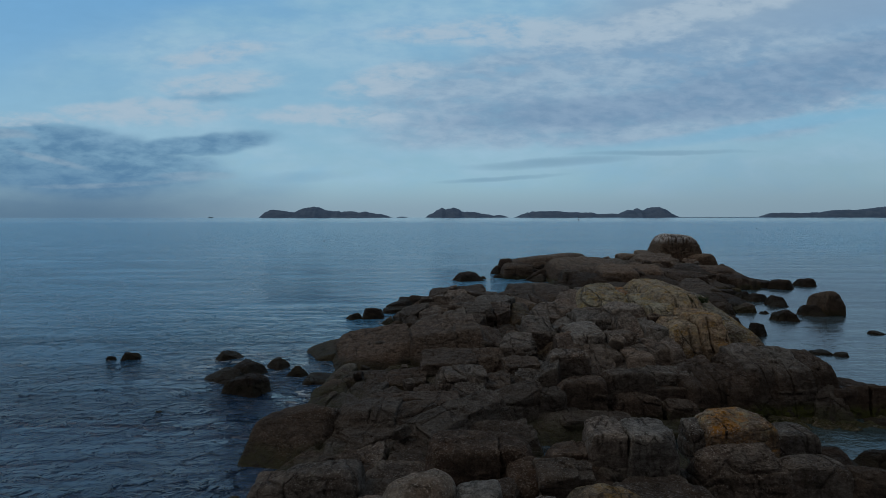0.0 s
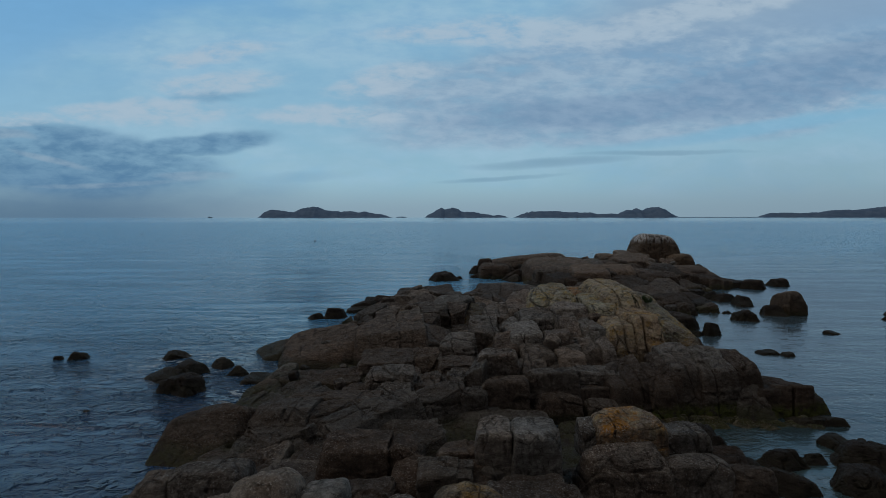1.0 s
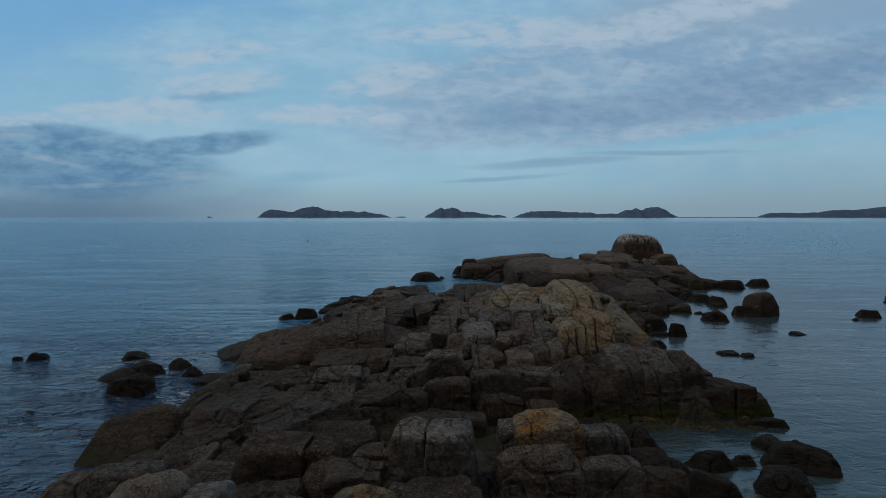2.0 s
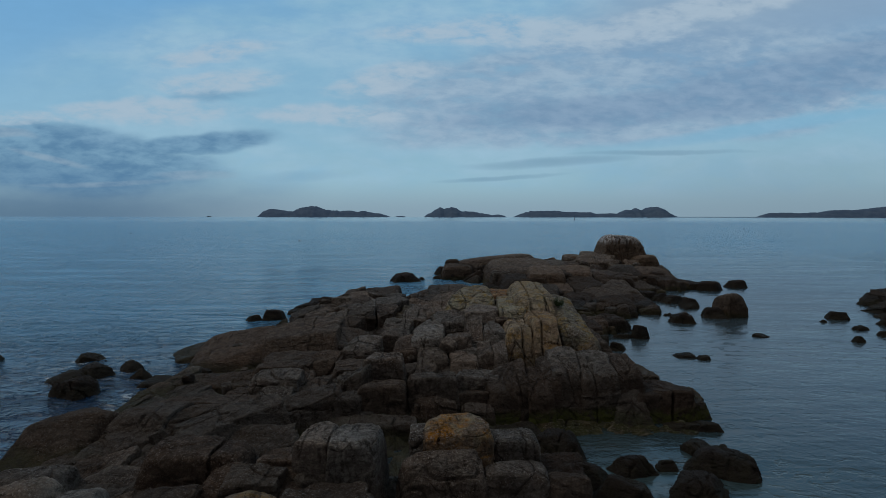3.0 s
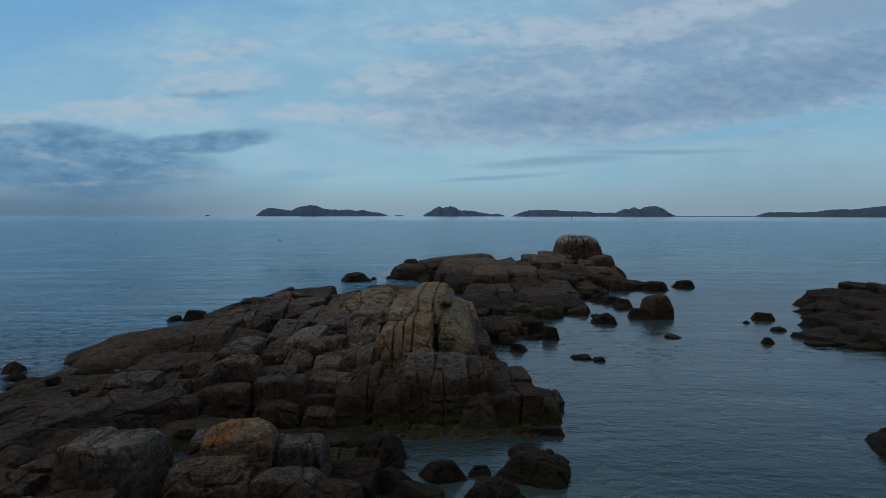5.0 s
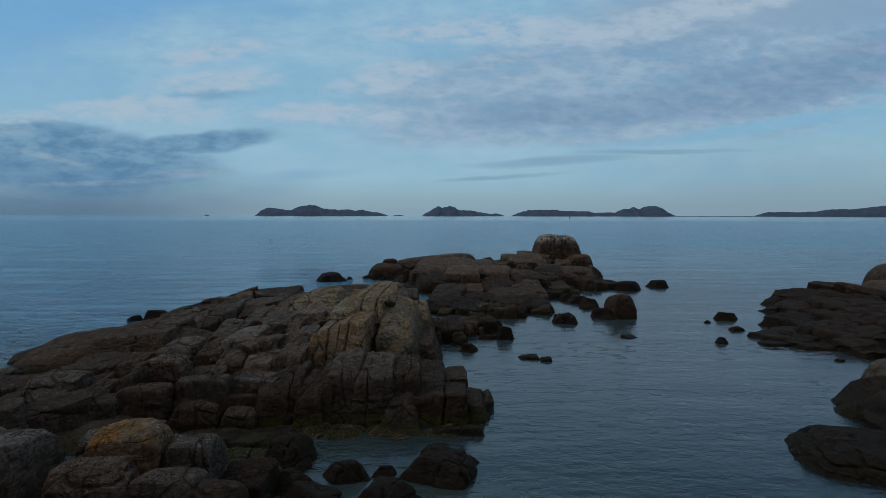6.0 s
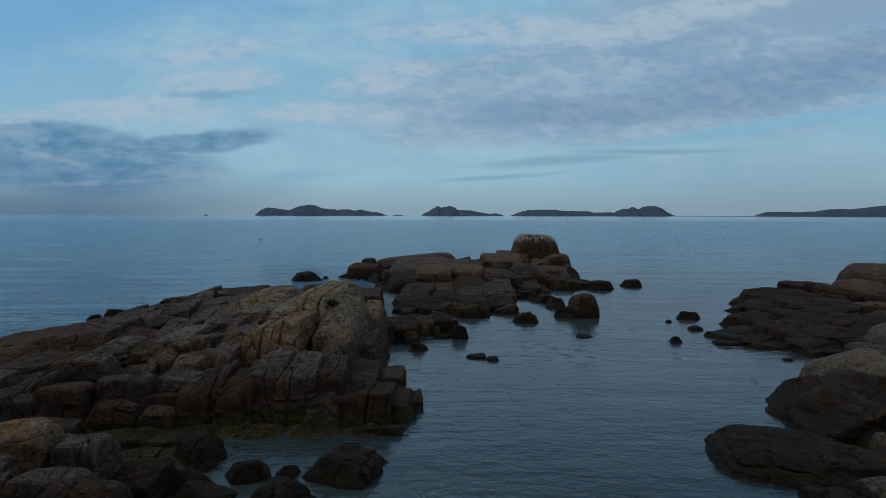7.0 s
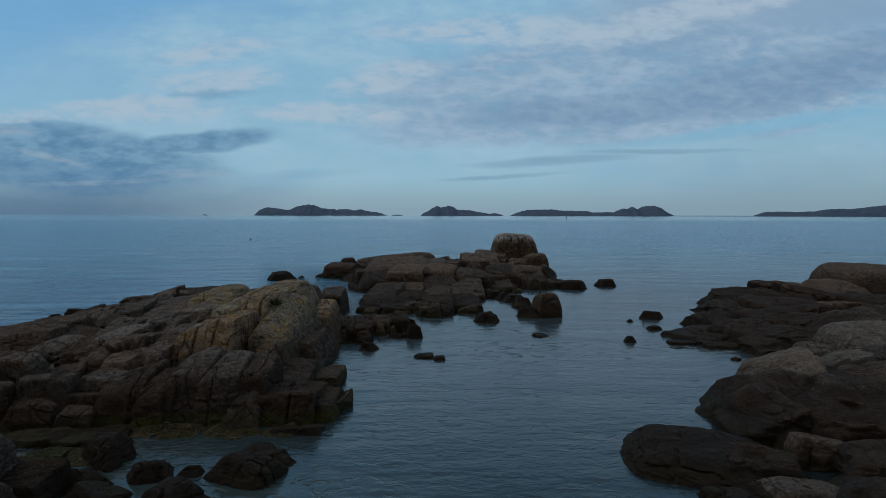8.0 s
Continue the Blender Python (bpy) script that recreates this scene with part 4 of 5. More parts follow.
# the crest with its yellow lichen
block(main, 11.94, 46.90, 3.18, 6.20, 4.51, MOSSY, 0.20, tilt=(0.00, 0.13), rake=0.5, hard=6, taper=0.25, fine=37, beds=0.4, label="rounded brow of rock on the crest")
block(main, 9.73, 47.10, 2.19, 5.80, 3.73, ROCK, 0.20, tilt=(0.00, 0.18), hard=8, fine=27, beds=0.8)
block(main, 16.50, 46.80, 2.60, 12.50, 4.86, MOSSY, 0.20, tilt=(-0.06, -0.02), rake=0.5, hard=5.5, turn=-3, taper=0.25, cut=(0.22, -0.18), fine=37, beds=0.4, label="long back of rock with yellow and orange lichen")
block(main, 14.73, 51.00, 2.27, 5.00, 3.95, OCHRE, 0.20, tilt=(0.00, 0.06), hard=8, fine=28)
block(main, 14.60, 43.35, 1.63, 6.30, 4.21, MOSSY, 0.40, tilt=(0.00, 0.02), rake=0.7, hard=9, fine=32)
block(main, 14.33, 37.85, 1.39, 3.90, 3.63, MOSSY, 0.40, tilt=(0.00, -0.01), rake=0.75, hard=10, cut=(0.15,), fine=33, beds=0.4, label="steep rib of rock streaked with yellow lichen")
block(main, 15.98, 38.90, 1.60, 5.80, 3.96, MOSSY, 0.40, tilt=(0.00, 0.00), rake=0.75, hard=9, cut=(-0.2,), fine=35, beds=0.4, label="steep rib of rock streaked with yellow lichen")
block(main, 18.15, 41.30, 1.80, 8.60, 3.95, MOSSY, -0.60, tilt=(-0.42, 0.14), rake=0.5, hard=9, turn=-4, lean=-0.28, fine=37, label="steep shoulder grown with pale and yellow lichen")
block(main, 18.30, 37.30, 1.15, 3.40, 2.83, MOSSY, -0.60, tilt=(0.00, 0.13), rake=0.5, hard=10, lean=-0.2, fine=28)
block(main, 16.66, 33.95, 1.46, 1.70, 2.63, GREY, 0.20, tilt=(0.00, 0.27), rake=0.2, hard=7, fine=32, beds=0.4, label="upright block with a pale crusted head")
block(main, 15.68, 33.90, 0.76, 1.40, 2.04, ROCK, 0.00, tilt=(0.00, -0.08), rake=0.4, fine=23)
block(main, 19.38, 49.00, 1.22, 6.00, 2.93, MOSSY, -0.60, tilt=(0.00, 0.14), rake=0.4, hard=8, lean=-0.3, fine=28)
block(main, 19.65, 41.75, 1.84, 5.50, 2.13, ROCK, -0.80, tilt=(0.00, 0.05), rake=0.4, hard=11, lean=-0.25, fine=28)

# ribs stepping down into the pool
block(main, 14.63, 31.20, 1.29, 3.20, 1.94, RIB, -1.00, tilt=(0.00, 0.27), rake=0.34, hard=8, taper=0.02, fine=32, beds=0.7)
block(main, 15.37, 31.70, 0.89, 3.40, 2.37, RIB, -1.00, tilt=(0.00, 0.28), rake=0.34, hard=8, taper=0.02, fine=32, beds=0.7)
block(main, 16.21, 32.30, 1.57, 3.60, 2.83, RIB, -1.00, tilt=(0.00, 0.22), rake=0.34, hard=8, taper=0.02, fine=32, beds=0.7)
block(main, 17.76, 32.10, 1.83, 3.60, 2.64, RIB, -1.00, tilt=(0.00, 0.22), rake=0.34, hard=8, taper=0.02, fine=32, beds=0.7)
block(main, 19.21, 32.20, 1.60, 3.40, 2.53, RIB, -1.00, tilt=(0.00, 0.22), rake=0.34, hard=8, taper=0.02, fine=32, beds=0.7)
block(main, 13.54, 31.55, 1.24, 3.30, 2.18, RIB, -1.00, tilt=(0.00, 0.29), rake=0.34, hard=8, taper=0.02, fine=32, beds=0.7)
block(main, 12.64, 31.30, 1.26, 3.20, 1.91, RIB, -1.00, tilt=(0.00, 0.27), rake=0.34, hard=8, taper=0.02, fine=32, beds=0.7)
block(main, 19.03, 31.90, 1.04, 3.80, 1.34, RIB, -1.00, tilt=(0.00, -0.03), rake=0.32, hard=16, taper=0.02, fine=33, beds=0.35)
block(main, 20.06, 32.10, 1.24, 4.20, 1.26, RIB, -1.00, tilt=(0.00, -0.07), rake=0.32, hard=16, taper=0.02, fine=33, beds=0.35)
block(main, 21.50, 32.30, 1.91, 4.60, 1.17, RIB, -1.00, tilt=(0.00, -0.10), rake=0.32, hard=16, taper=0.02, cut=(-0.12,), fine=33, beds=0.35)
block(main, 22.74, 32.15, 1.05, 3.50, 0.81, RIB, -1.00, tilt=(0.00, 0.04), rake=0.4, hard=13, lean=-0.2, fine=28, beds=0.8)
block(main, 21.89, 29.25, 2.42, 1.50, 0.16, WET, -1.00, tilt=(0.00, -0.18), rake=0.5, hard=11, taper=0.3, fine=25)
block(main, 20.19, 39.20, 1.98, 3.60, 0.80, ROCK, -1.00, tilt=(0.00, -0.03), hard=12, fine=28)
block(main, 21.66, 37.50, 1.96, 3.80, 0.70, ROCK, -1.00, tilt=(0.00, -0.03), hard=12, fine=28)
block(main, 12.40, 28.56, 1.58, 1.70, 0.10, WEED, -1.00, tilt=(0.00, 0.16), rake=0.6, hard=6, turn=8, taper=0.6, fine=22, rough=1.7, label="low foot of rock grown over with olive-green weed")
block(main, 14.50, 29.07, 2.38, 1.70, 0.21, WEED, -1.00, tilt=(0.00, 0.16), rake=0.6, hard=6, turn=-10, taper=0.6, fine=22, rough=1.7, label="low foot of rock grown over with olive-green weed")
block(main, 16.70, 28.75, 1.78, 1.70, 0.16, WEED, -1.00, tilt=(0.00, 0.16), rake=0.6, hard=6, turn=6, taper=0.6, fine=22, rough=1.7, label="low foot of rock grown over with olive-green weed")
block(main, 18.90, 28.73, 2.66, 1.70, 0.12, WEED, -1.00, tilt=(0.00, 0.16), rake=0.6, hard=6, turn=-6, taper=0.6, fine=22, rough=1.7, label="low foot of rock grown over with olive-green weed")
block(main, 21.00, 28.70, 1.80, 1.70, 0.08, WEED, -1.00, tilt=(0.00, 0.16), rake=0.6, hard=6, turn=5, taper=0.6, fine=22, rough=1.7, label="low foot of rock grown over with olive-green weed")
block(main, 17.60, 35.40, 7.40, 4.40, 1.55, RIB, -1.00, tilt=(-0.12, 0.22), rake=0.5, turn=-4, cut=(-0.3, -0.1, 0.12, 0.3), fine=30, beds=0.8)
block(main, 9.79, 73.50, 3.63, 7.00, 1.46, ROCK, -1.00, tilt=(0.00, 0.07), hard=9, taper=0.2, fine=22)
block(main, 12.53, 68.00, 4.12, 8.00, 1.87, ROCK, -1.00, tilt=(0.00, 0.09), hard=9, taper=0.2, fine=22)
block(main, 6.83, 66.50, 2.98, 7.00, 1.54, ROCK, -1.00, tilt=(0.00, 0.15), hard=10, taper=0.2, fine=22)
block(main, 17.52, 63.00, 2.32, 6.00, 2.42, SHORE, -1.00, tilt=(0.00, 0.07), hard=8, taper=0.1, fine=22)

# the smooth shore across the inlet
block(right, 43.40, 30.50, 2.90, 6.80, 1.10, SLAB, -1.20, tilt=(0.50, 0.02), rake=0.05, hard=15, turn=-2, taper=0.05, fine=37, beds=0.8, label="dark sloping nose of the shore rocks")
block(right, 46.90, 33.40, 3.40, 4.20, 2.50, PALE, -1.20, tilt=(0.30, 0.06), rake=0.7, hard=6, turn=-12, fine=32, beds=0.6, label="pale sloping slab above the inlet")
block(right, 59.49, 42.00, 9.01, 6.00, 2.64, PALE, -1.20, tilt=(0.12, 0.11), hard=4.5, fine=32, beds=0.2, label="large pale dome rounded by the sea")
block(right, 54.96, 36.00, 7.91, 4.80, 2.23, PALE, -1.20, tilt=(0.00, 0.05), hard=4.5, turn=-6, fine=33, beds=0.3, label="broad rounded slab of pale rock")
block(right, 46.27, 31.00, 2.32, 2.40, 1.86, SHORE, -1.20, tilt=(0.00, 0.09), hard=12, turn=-8, fine=27, beds=1.5)
block(right, 48.81, 31.50, 2.59, 2.60, 1.94, SHORE, -1.20, tilt=(-0.10, -0.05), hard=11, turn=-12, fine=28, beds=1.5)
block(right, 44.87, 28.70, 2.86, 2.20, 1.50, SHORE, -1.20, tilt=(0.00, 0.05), hard=9, turn=-6, fine=28, beds=0.8)
block(right, 47.74, 29.00, 3.23, 2.40, 1.62, SHORE, -1.20, tilt=(-0.12, -0.15), hard=11, turn=-14, fine=28, beds=1.6)
block(right, 50.64, 28.70, 4.20, 3.40, 1.87, SLAB, -1.20, tilt=(0.00, -0.07), hard=9, fine=25, beds=1.0)
block(right, 46.66, 26.40, 3.50, 2.00, 1.33, SLAB, -1.20, tilt=(-0.10, -0.17), hard=9, fine=27, beds=1.2)
block(right, 44.09, 25.45, 2.09, 1.50, 1.10, GREY, -0.20, tilt=(-0.15, -0.13), hard=7, turn=-14, fine=27, beds=0.4, label="loose pale block lying on the dark shore rocks")
block(right, 41.03, 24.10, 2.57, 2.20, 0.88, SHORE, -1.20, tilt=(0.00, 0.03), hard=8, turn=-20, fine=28, beds=1.2)
block(right, 41.26, 21.80, 2.78, 2.00, 0.77, GREY, -1.20, tilt=(0.00, -0.08), hard=6, turn=-10, fine=28, beds=0.6)
block(right, 39.08, 21.90, 1.90, 1.80, 0.44, SHORE, -1.20, tilt=(0.00, -0.07), hard=6, turn=10, fine=23, beds=0.6)
block(right, 51.80, 27.00, 4.80, 3.60, 3.00, SHORE, -1.20, tilt=(0.10, 0.20), rake=0.5, hard=11, turn=-14, cut=(0.15,), fine=30, beds=0.8)
block(right, 39.40, 25.60, 6.60, 4.60, 0.85, WET, -1.20, tilt=(0.00, 0.04), rake=0.8, hard=3.6, turn=-22, taper=0.9, fine=40, rough=1.3, label="dark wet whaleback lying in the water")
block(right, 46.00, 23.00, 4.20, 2.60, 1.50, SHORE, -1.20, tilt=(0.06, 0.15), rake=0.4, hard=10, turn=-20, fine=28, beds=1.0)
block(right, 40.50, 21.70, 1.70, 1.50, 0.75, SHORE, -1.20, tilt=(0.10, 0.10), rake=0.3, hard=9, turn=10, fine=25)
block(right, 45.90, 20.70, 3.40, 2.60, 1.60, SHORE, -1.20, tilt=(0.05, 0.10), rake=0.3, hard=9, turn=-12, fine=28)

# the dark ledges and domes farther along that shore
block(right, 71.54, 76.50, 4.94, 5.00, 1.68, PALE, -1.00, tilt=(0.00, 0.11), hard=7, fine=20)
block(right, 70.48, 73.50, 3.12, 3.00, 1.49, PALE, -1.00, tilt=(0.00, -0.00), hard=8, fine=18)
block(right, 74.36, 71.00, 6.41, 8.00, 2.19, SLABTOP, -1.00, tilt=(0.00, 0.17), hard=4, taper=0.2, fine=25, beds=0.2, label="low smooth dome of rock")
block(right, 82.39, 78.00, 9.98, 8.00, 3.88, SLABTOP, -1.00, tilt=(0.00, 0.17), hard=4, taper=0.12, fine=27, beds=0.2, label="large smooth dome of rock above the dark ledges")
block(right, 62.55, 69.00, 7.12, 6.00, 1.28, SLAB, -1.00, tilt=(0.00, 0.16), rake=0.5, hard=10, turn=22, taper=0.3, fine=23, beds=1.4, rough=1.5)
block(right, 58.29, 63.00, 4.87, 6.00, 0.91, SHORE, -1.00, tilt=(0.00, 0.17), rake=0.5, hard=10, turn=4, taper=0.3, fine=23, beds=1.4, rough=1.5)
block(right, 63.08, 62.00, 7.03, 8.00, 1.47, SHORE, -1.00, tilt=(0.00, 0.07), rake=0.5, hard=10, turn=-8, taper=0.3, fine=23, beds=1.4, rough=1.5)
block(right, 54.24, 55.50, 5.43, 5.00, 0.93, WET, -1.00, tilt=(0.00, 0.13), rake=0.5, hard=10, turn=10, taper=0.3, fine=23, beds=1.4, rough=1.5)
block(right, 58.12, 54.00, 5.56, 6.00, 1.60, SLAB, -1.00, tilt=(0.00, 0.03), rake=0.5, hard=10, turn=4, taper=0.3, fine=23, beds=1.4, rough=1.5)
block(right, 50.29, 51.00, 4.99, 5.00, 0.56, SHORE, -1.00, tilt=(0.00, 0.03), rake=0.5, hard=10, turn=22, taper=0.3, fine=23, beds=1.4, rough=1.5)
block(right, 54.11, 50.25, 5.43, 5.50, 1.26, SHORE, -1.00, tilt=(0.00, 0.02), rake=0.5, hard=10, turn=28, taper=0.3, fine=23, beds=1.4, rough=1.5)
block(right, 60.03, 53.00, 4.92, 6.00, 1.39, SHORE, -1.00, tilt=(0.00, -0.10), rake=0.5, hard=10, turn=-2, taper=0.3, fine=23, beds=1.4, rough=1.5)
block(right, 60.88, 50.00, 4.38, 6.00, 1.56, SLAB, -1.00, tilt=(0.00, -0.11), rake=0.5, hard=10, turn=22, taper=0.3, fine=23, beds=1.4, rough=1.5)
block(right, 73.94, 64.00, 6.61, 8.00, 1.75, SLAB, -1.00, tilt=(0.00, -0.06), rake=0.5, hard=10, turn=4, taper=0.3, fine=23, beds=1.4, rough=1.5)
block(right, 67.19, 54.00, 4.73, 8.00, 1.83, SLAB, -1.00, tilt=(0.00, -0.09), rake=0.5, hard=10, turn=10, taper=0.3, fine=23, beds=1.4, rough=1.5)
block(right, 53.45, 45.25, 4.43, 3.50, 0.71, SHORE, -1.00, tilt=(0.00, 0.06), rake=0.5, hard=10, turn=-8, taper=0.3, fine=23, beds=1.4, rough=1.5)
block(right, 56.18, 46.00, 4.03, 4.00, 1.13, SLAB, -1.00, tilt=(0.00, -0.04), rake=0.5, hard=10, turn=16, taper=0.3, fine=23, beds=1.4, rough=1.5)
block(right, 51.01, 48.00, 4.70, 3.00, 0.34, SLAB, -1.00, tilt=(0.00, 0.03), rake=0.5, hard=10, turn=-2, taper=0.3, fine=23, beds=1.4, rough=1.5)
block(right, 68.17, 61.00, 3.37, 6.00, 1.51, GREY, -1.00, tilt=(0.00, -0.13), hard=8, fine=20)
block(right, 53.79, 41.40, 1.75, 2.40, 1.51, GREY, -1.00, tilt=(0.00, 0.10), hard=6, fine=20)
block(right, 47.08, 47.80, 3.34, 2.00, -0.09, WET, -1.00, tilt=(0.00, -0.11), hard=8, taper=0.5, fine=17)
block(right, 48.02, 49.20, 2.81, 2.40, 0.15, WET, -1.00, tilt=(0.00, -0.04), hard=9, taper=0.4, fine=18)
block(main, 12.60, 27.90, 3.60, 1.60, 0.30, WET, -1.00, tilt=(0.03, 0.15), rake=0.6, hard=8, turn=6, taper=0.4, fine=22, rough=1.4)

# the far outcrop: a whaleback, rounded steps and dark ledges at the waterline
block(far_side, 21.61, 95.00, 10.16, 14.00, 2.93, FARROCK, -1.00, tilt=(0.00, 0.13), hard=4.5, taper=0.3, fine=33, label="smooth whaleback on the far outcrop")
block(far_side, 27.63, 97.50, 3.60, 9.00, 2.76, FARROCK, -1.00, tilt=(0.00, 0.08), hard=6, taper=0.2, fine=22)
block(far_side, 30.56, 100.00, 3.14, 8.00, 2.64, SHORE, -1.00, tilt=(0.00, 0.01), hard=8, fine=20)
block(far_side, 34.90, 101.50, 5.90, 9.00, 3.42, SLABTOP, -1.00, tilt=(0.00, 0.05), hard=10, fine=27, beds=1.4)
block(far_side, 28.04, 86.20, 5.32, 6.33, 2.93, FARROCK, -1.00, tilt=(0.00, 0.08), rake=0.5, hard=6, turn=-11, taper=0.15, fine=23, beds=1.0)
block(far_side, 37.45, 91.66, 4.57, 9.60, 2.21, SHORE, -1.00, tilt=(0.00, 0.13), rake=0.5, hard=4.5, turn=3, taper=0.15, fine=23, beds=1.0)
block(far_side, 41.09, 90.01, 4.75, 8.64, 2.03, FARROCK, -1.00, tilt=(0.00, 0.14), rake=0.5, hard=8, turn=-6, taper=0.15, fine=23, beds=1.0)
block(far_side, 28.23, 81.08, 4.20, 11.72, 1.76, SHORE, -1.00, tilt=(0.00, 0.11), rake=0.5, hard=5.5, turn=8, taper=0.15, fine=23, beds=1.0)
block(far_side, 24.24, 79.80, 4.37, 8.77, 1.28, SLABTOP, -1.00, tilt=(0.00, 0.08), rake=0.5, hard=10, turn=-1, taper=0.15, fine=23, beds=1.0)
block(far_side, 21.89, 73.47, 3.66, 7.76, 1.36, FARROCK, -1.00, tilt=(0.00, 0.10), rake=0.5, hard=6, turn=-10, taper=0.15, fine=23, beds=1.0)
block(far_side, 19.85, 84.24, 4.78, 8.59, 1.98, SHORE, -1.00, tilt=(0.00, 0.08), rake=0.5, hard=4.5, turn=4, taper=0.15, fine=23, beds=1.0)
block(far_side, 23.96, 84.51, 4.63, 7.35, 2.88, FARROCK, -1.00, tilt=(0.00, 0.08), rake=0.5, hard=8, turn=-5, taper=0.15, fine=23, beds=1.0)
block(far_side, 32.45, 86.20, 5.41, 8.50, 2.33, SHORE, -1.00, tilt=(0.00, 0.08), rake=0.5, hard=5.5, turn=9, taper=0.15, fine=23, beds=1.0)
block(far_side, 31.69, 76.61, 4.20, 8.76, 1.35, SLABTOP, -1.00, tilt=(0.00, 0.09), rake=0.5, hard=10, taper=0.15, fine=23, beds=1.0)
block(far_side, 27.91, 73.03, 3.78, 6.79, 1.15, FARROCK, -1.00, tilt=(0.00, 0.09), rake=0.5, hard=6, turn=-9, taper=0.15, fine=23, beds=1.0)
block(far_side, 41.13, 86.01, 4.12, 4.65, 1.64, SHORE, -1.00, tilt=(0.00, 0.11), rake=0.5, hard=4.5, turn=5, taper=0.15, fine=23, beds=1.0)
block(far_side, 36.10, 83.94, 4.35, 7.85, 0.90, FARROCK, -1.00, tilt=(0.00, 0.08), rake=0.5, hard=8, turn=-4, taper=0.15, fine=23, beds=1.0)
block(far_side, 17.84, 83.66, 3.67, 5.85, 0.74, SHORE, -1.00, tilt=(0.00, 0.05), rake=0.5, hard=5.5, turn=10, taper=0.15, fine=23, beds=1.0)
block(far_side, 22.08, 67.46, 4.75, 6.85, 0.85, SHORE, -1.00, tilt=(0.00, 0.07), rake=0.4, hard=9, turn=7, taper=0.2, fine=23, beds=1.6, rough=1.3)
block(far_side, 25.53, 67.50, 3.50, 6.83, 1.00, SLAB, -1.00, tilt=(0.00, 0.09), rake=0.4, hard=9, taper=0.2, fine=23, beds=1.6, rough=1.3)
block(far_side, 28.18, 64.93, 3.30, 5.75, 1.26, SHORE, -1.00, tilt=(0.00, 0.09), rake=0.4, hard=9, turn=-7, taper=0.2, fine=23, beds=1.6, rough=1.3)
block(far_side, 30.85, 67.07, 3.61, 5.81, 1.06, SLAB, -1.00, tilt=(0.00, 0.10), rake=0.4, hard=9, turn=5, taper=0.2, fine=23, beds=1.6, rough=1.3)
block(far_side, 28.46, 62.39, 1.83, 2.39, 0.54, SHORE, -1.00, tilt=(0.00, 0.08), rake=0.4, hard=9, turn=-2, taper=0.2, fine=23, beds=1.6, rough=1.3)
block(far_side, 43.96, 86.51, 5.93, 3.82, 0.81, SLAB, -1.00, tilt=(0.00, 0.05), rake=0.4, hard=9, turn=-9, taper=0.2, fine=23, beds=1.6, rough=1.3)
block(far_side, 20.21, 51.45, 1.99, 3.07, 1.50, FARROCK, -1.00, tilt=(0.00, 0.13), rake=0.2, hard=7, turn=-6, fine=23, beds=0.8)
block(far_side, 21.75, 50.58, 2.30, 2.73, 1.29, SHORE, -1.00, tilt=(0.00, 0.15), rake=0.2, hard=7, turn=6, fine=23, beds=0.8)
block(far_side, 21.78, 54.52, 2.43, 2.75, 1.19, SLAB, -1.00, tilt=(0.00, 0.15), rake=0.2, hard=7, turn=1, fine=23, beds=0.8)
block(far_side, 23.36, 53.89, 1.77, 2.94, 1.17, FARROCK, -1.00, tilt=(0.00, 0.10), rake=0.2, hard=7, turn=-4, fine=23, beds=0.8)
block(far_side, 24.77, 54.41, 1.95, 2.93, 1.25, SHORE, -1.00, tilt=(0.00, 0.10), rake=0.2, hard=7, turn=8, fine=23, beds=0.8)
block(far_side, 20.50, 56.00, 2.17, 2.90, 0.56, SLAB, -1.00, tilt=(0.00, 0.10), rake=0.2, hard=7, turn=3, fine=23, beds=0.8)

# the stack at the end of the far outcrop
block(far_side, 41.50, 109.30, 6.70, 5.50, 6.80, STACK, -0.50, tilt=(-0.12, 0.05), rake=0.12, hard=6, taper=0.2, cut=(0.1,), fine=37, beds=1.0, label="tall brown stack split by joints, whitened by birds")

# far outcrop and the shore beyond
rock("rock_block", 41.66, 108.00, 1.92, 11.63, 9.00, STACK, 0, -0.50, parent=far_side, bed=0.8, hard=6, fineness=26, chips=5, taper=0.35)
rock("rock_block", 21.11, 119.00, 2.63, 17.34, 12.00, GREY, 0, -0.40, parent=far_side, lean=-2, bed=0.4, hard=3.6, fineness=26, chips=5, taper=0.4)
rock("rock_block", 44.56, 106.00, 3.55, 4.41, 6.00, STACK, 0, -0.40, parent=far_side, hard=7, fineness=16, chips=3, taper=0.05)
rock("rock_block", 44.18, 100.00, 0.88, 2.91, 4.00, FARROCK, 0, -0.72, parent=far_side, hard=6, fineness=14, chips=3, taper=0.05)
rock("rock_block", 34.19, 111.00, 3.28, 4.51, 6.00, FARROCK, 0, -0.40, parent=far_side, hard=14, fineness=16, chips=3, taper=0.05)
rock("rock_block", 37.03, 108.50, 3.65, 4.21, 5.00, FARROCK, 0, -0.40, parent=far_side, hard=14, fineness=16, chips=3, taper=0.05)
rock("rock_block", 29.34, 113.00, 2.10, 6.56, 6.00, FARROCK, 0, -0.40, parent=far_side, hard=10, fineness=16, chips=3, taper=0.05)
rock("rock_block", 12.07, 100.00, 2.27, 5.12, 6.00, FARROCK, 0, -0.40, parent=far_side, hard=6, fineness=16, chips=3, taper=0.05)
boulder(-23.33, 42.36, 0.17, 0.70, 0.56, WET, 0, "dark wet boulder standing in the sea", 5, 9)
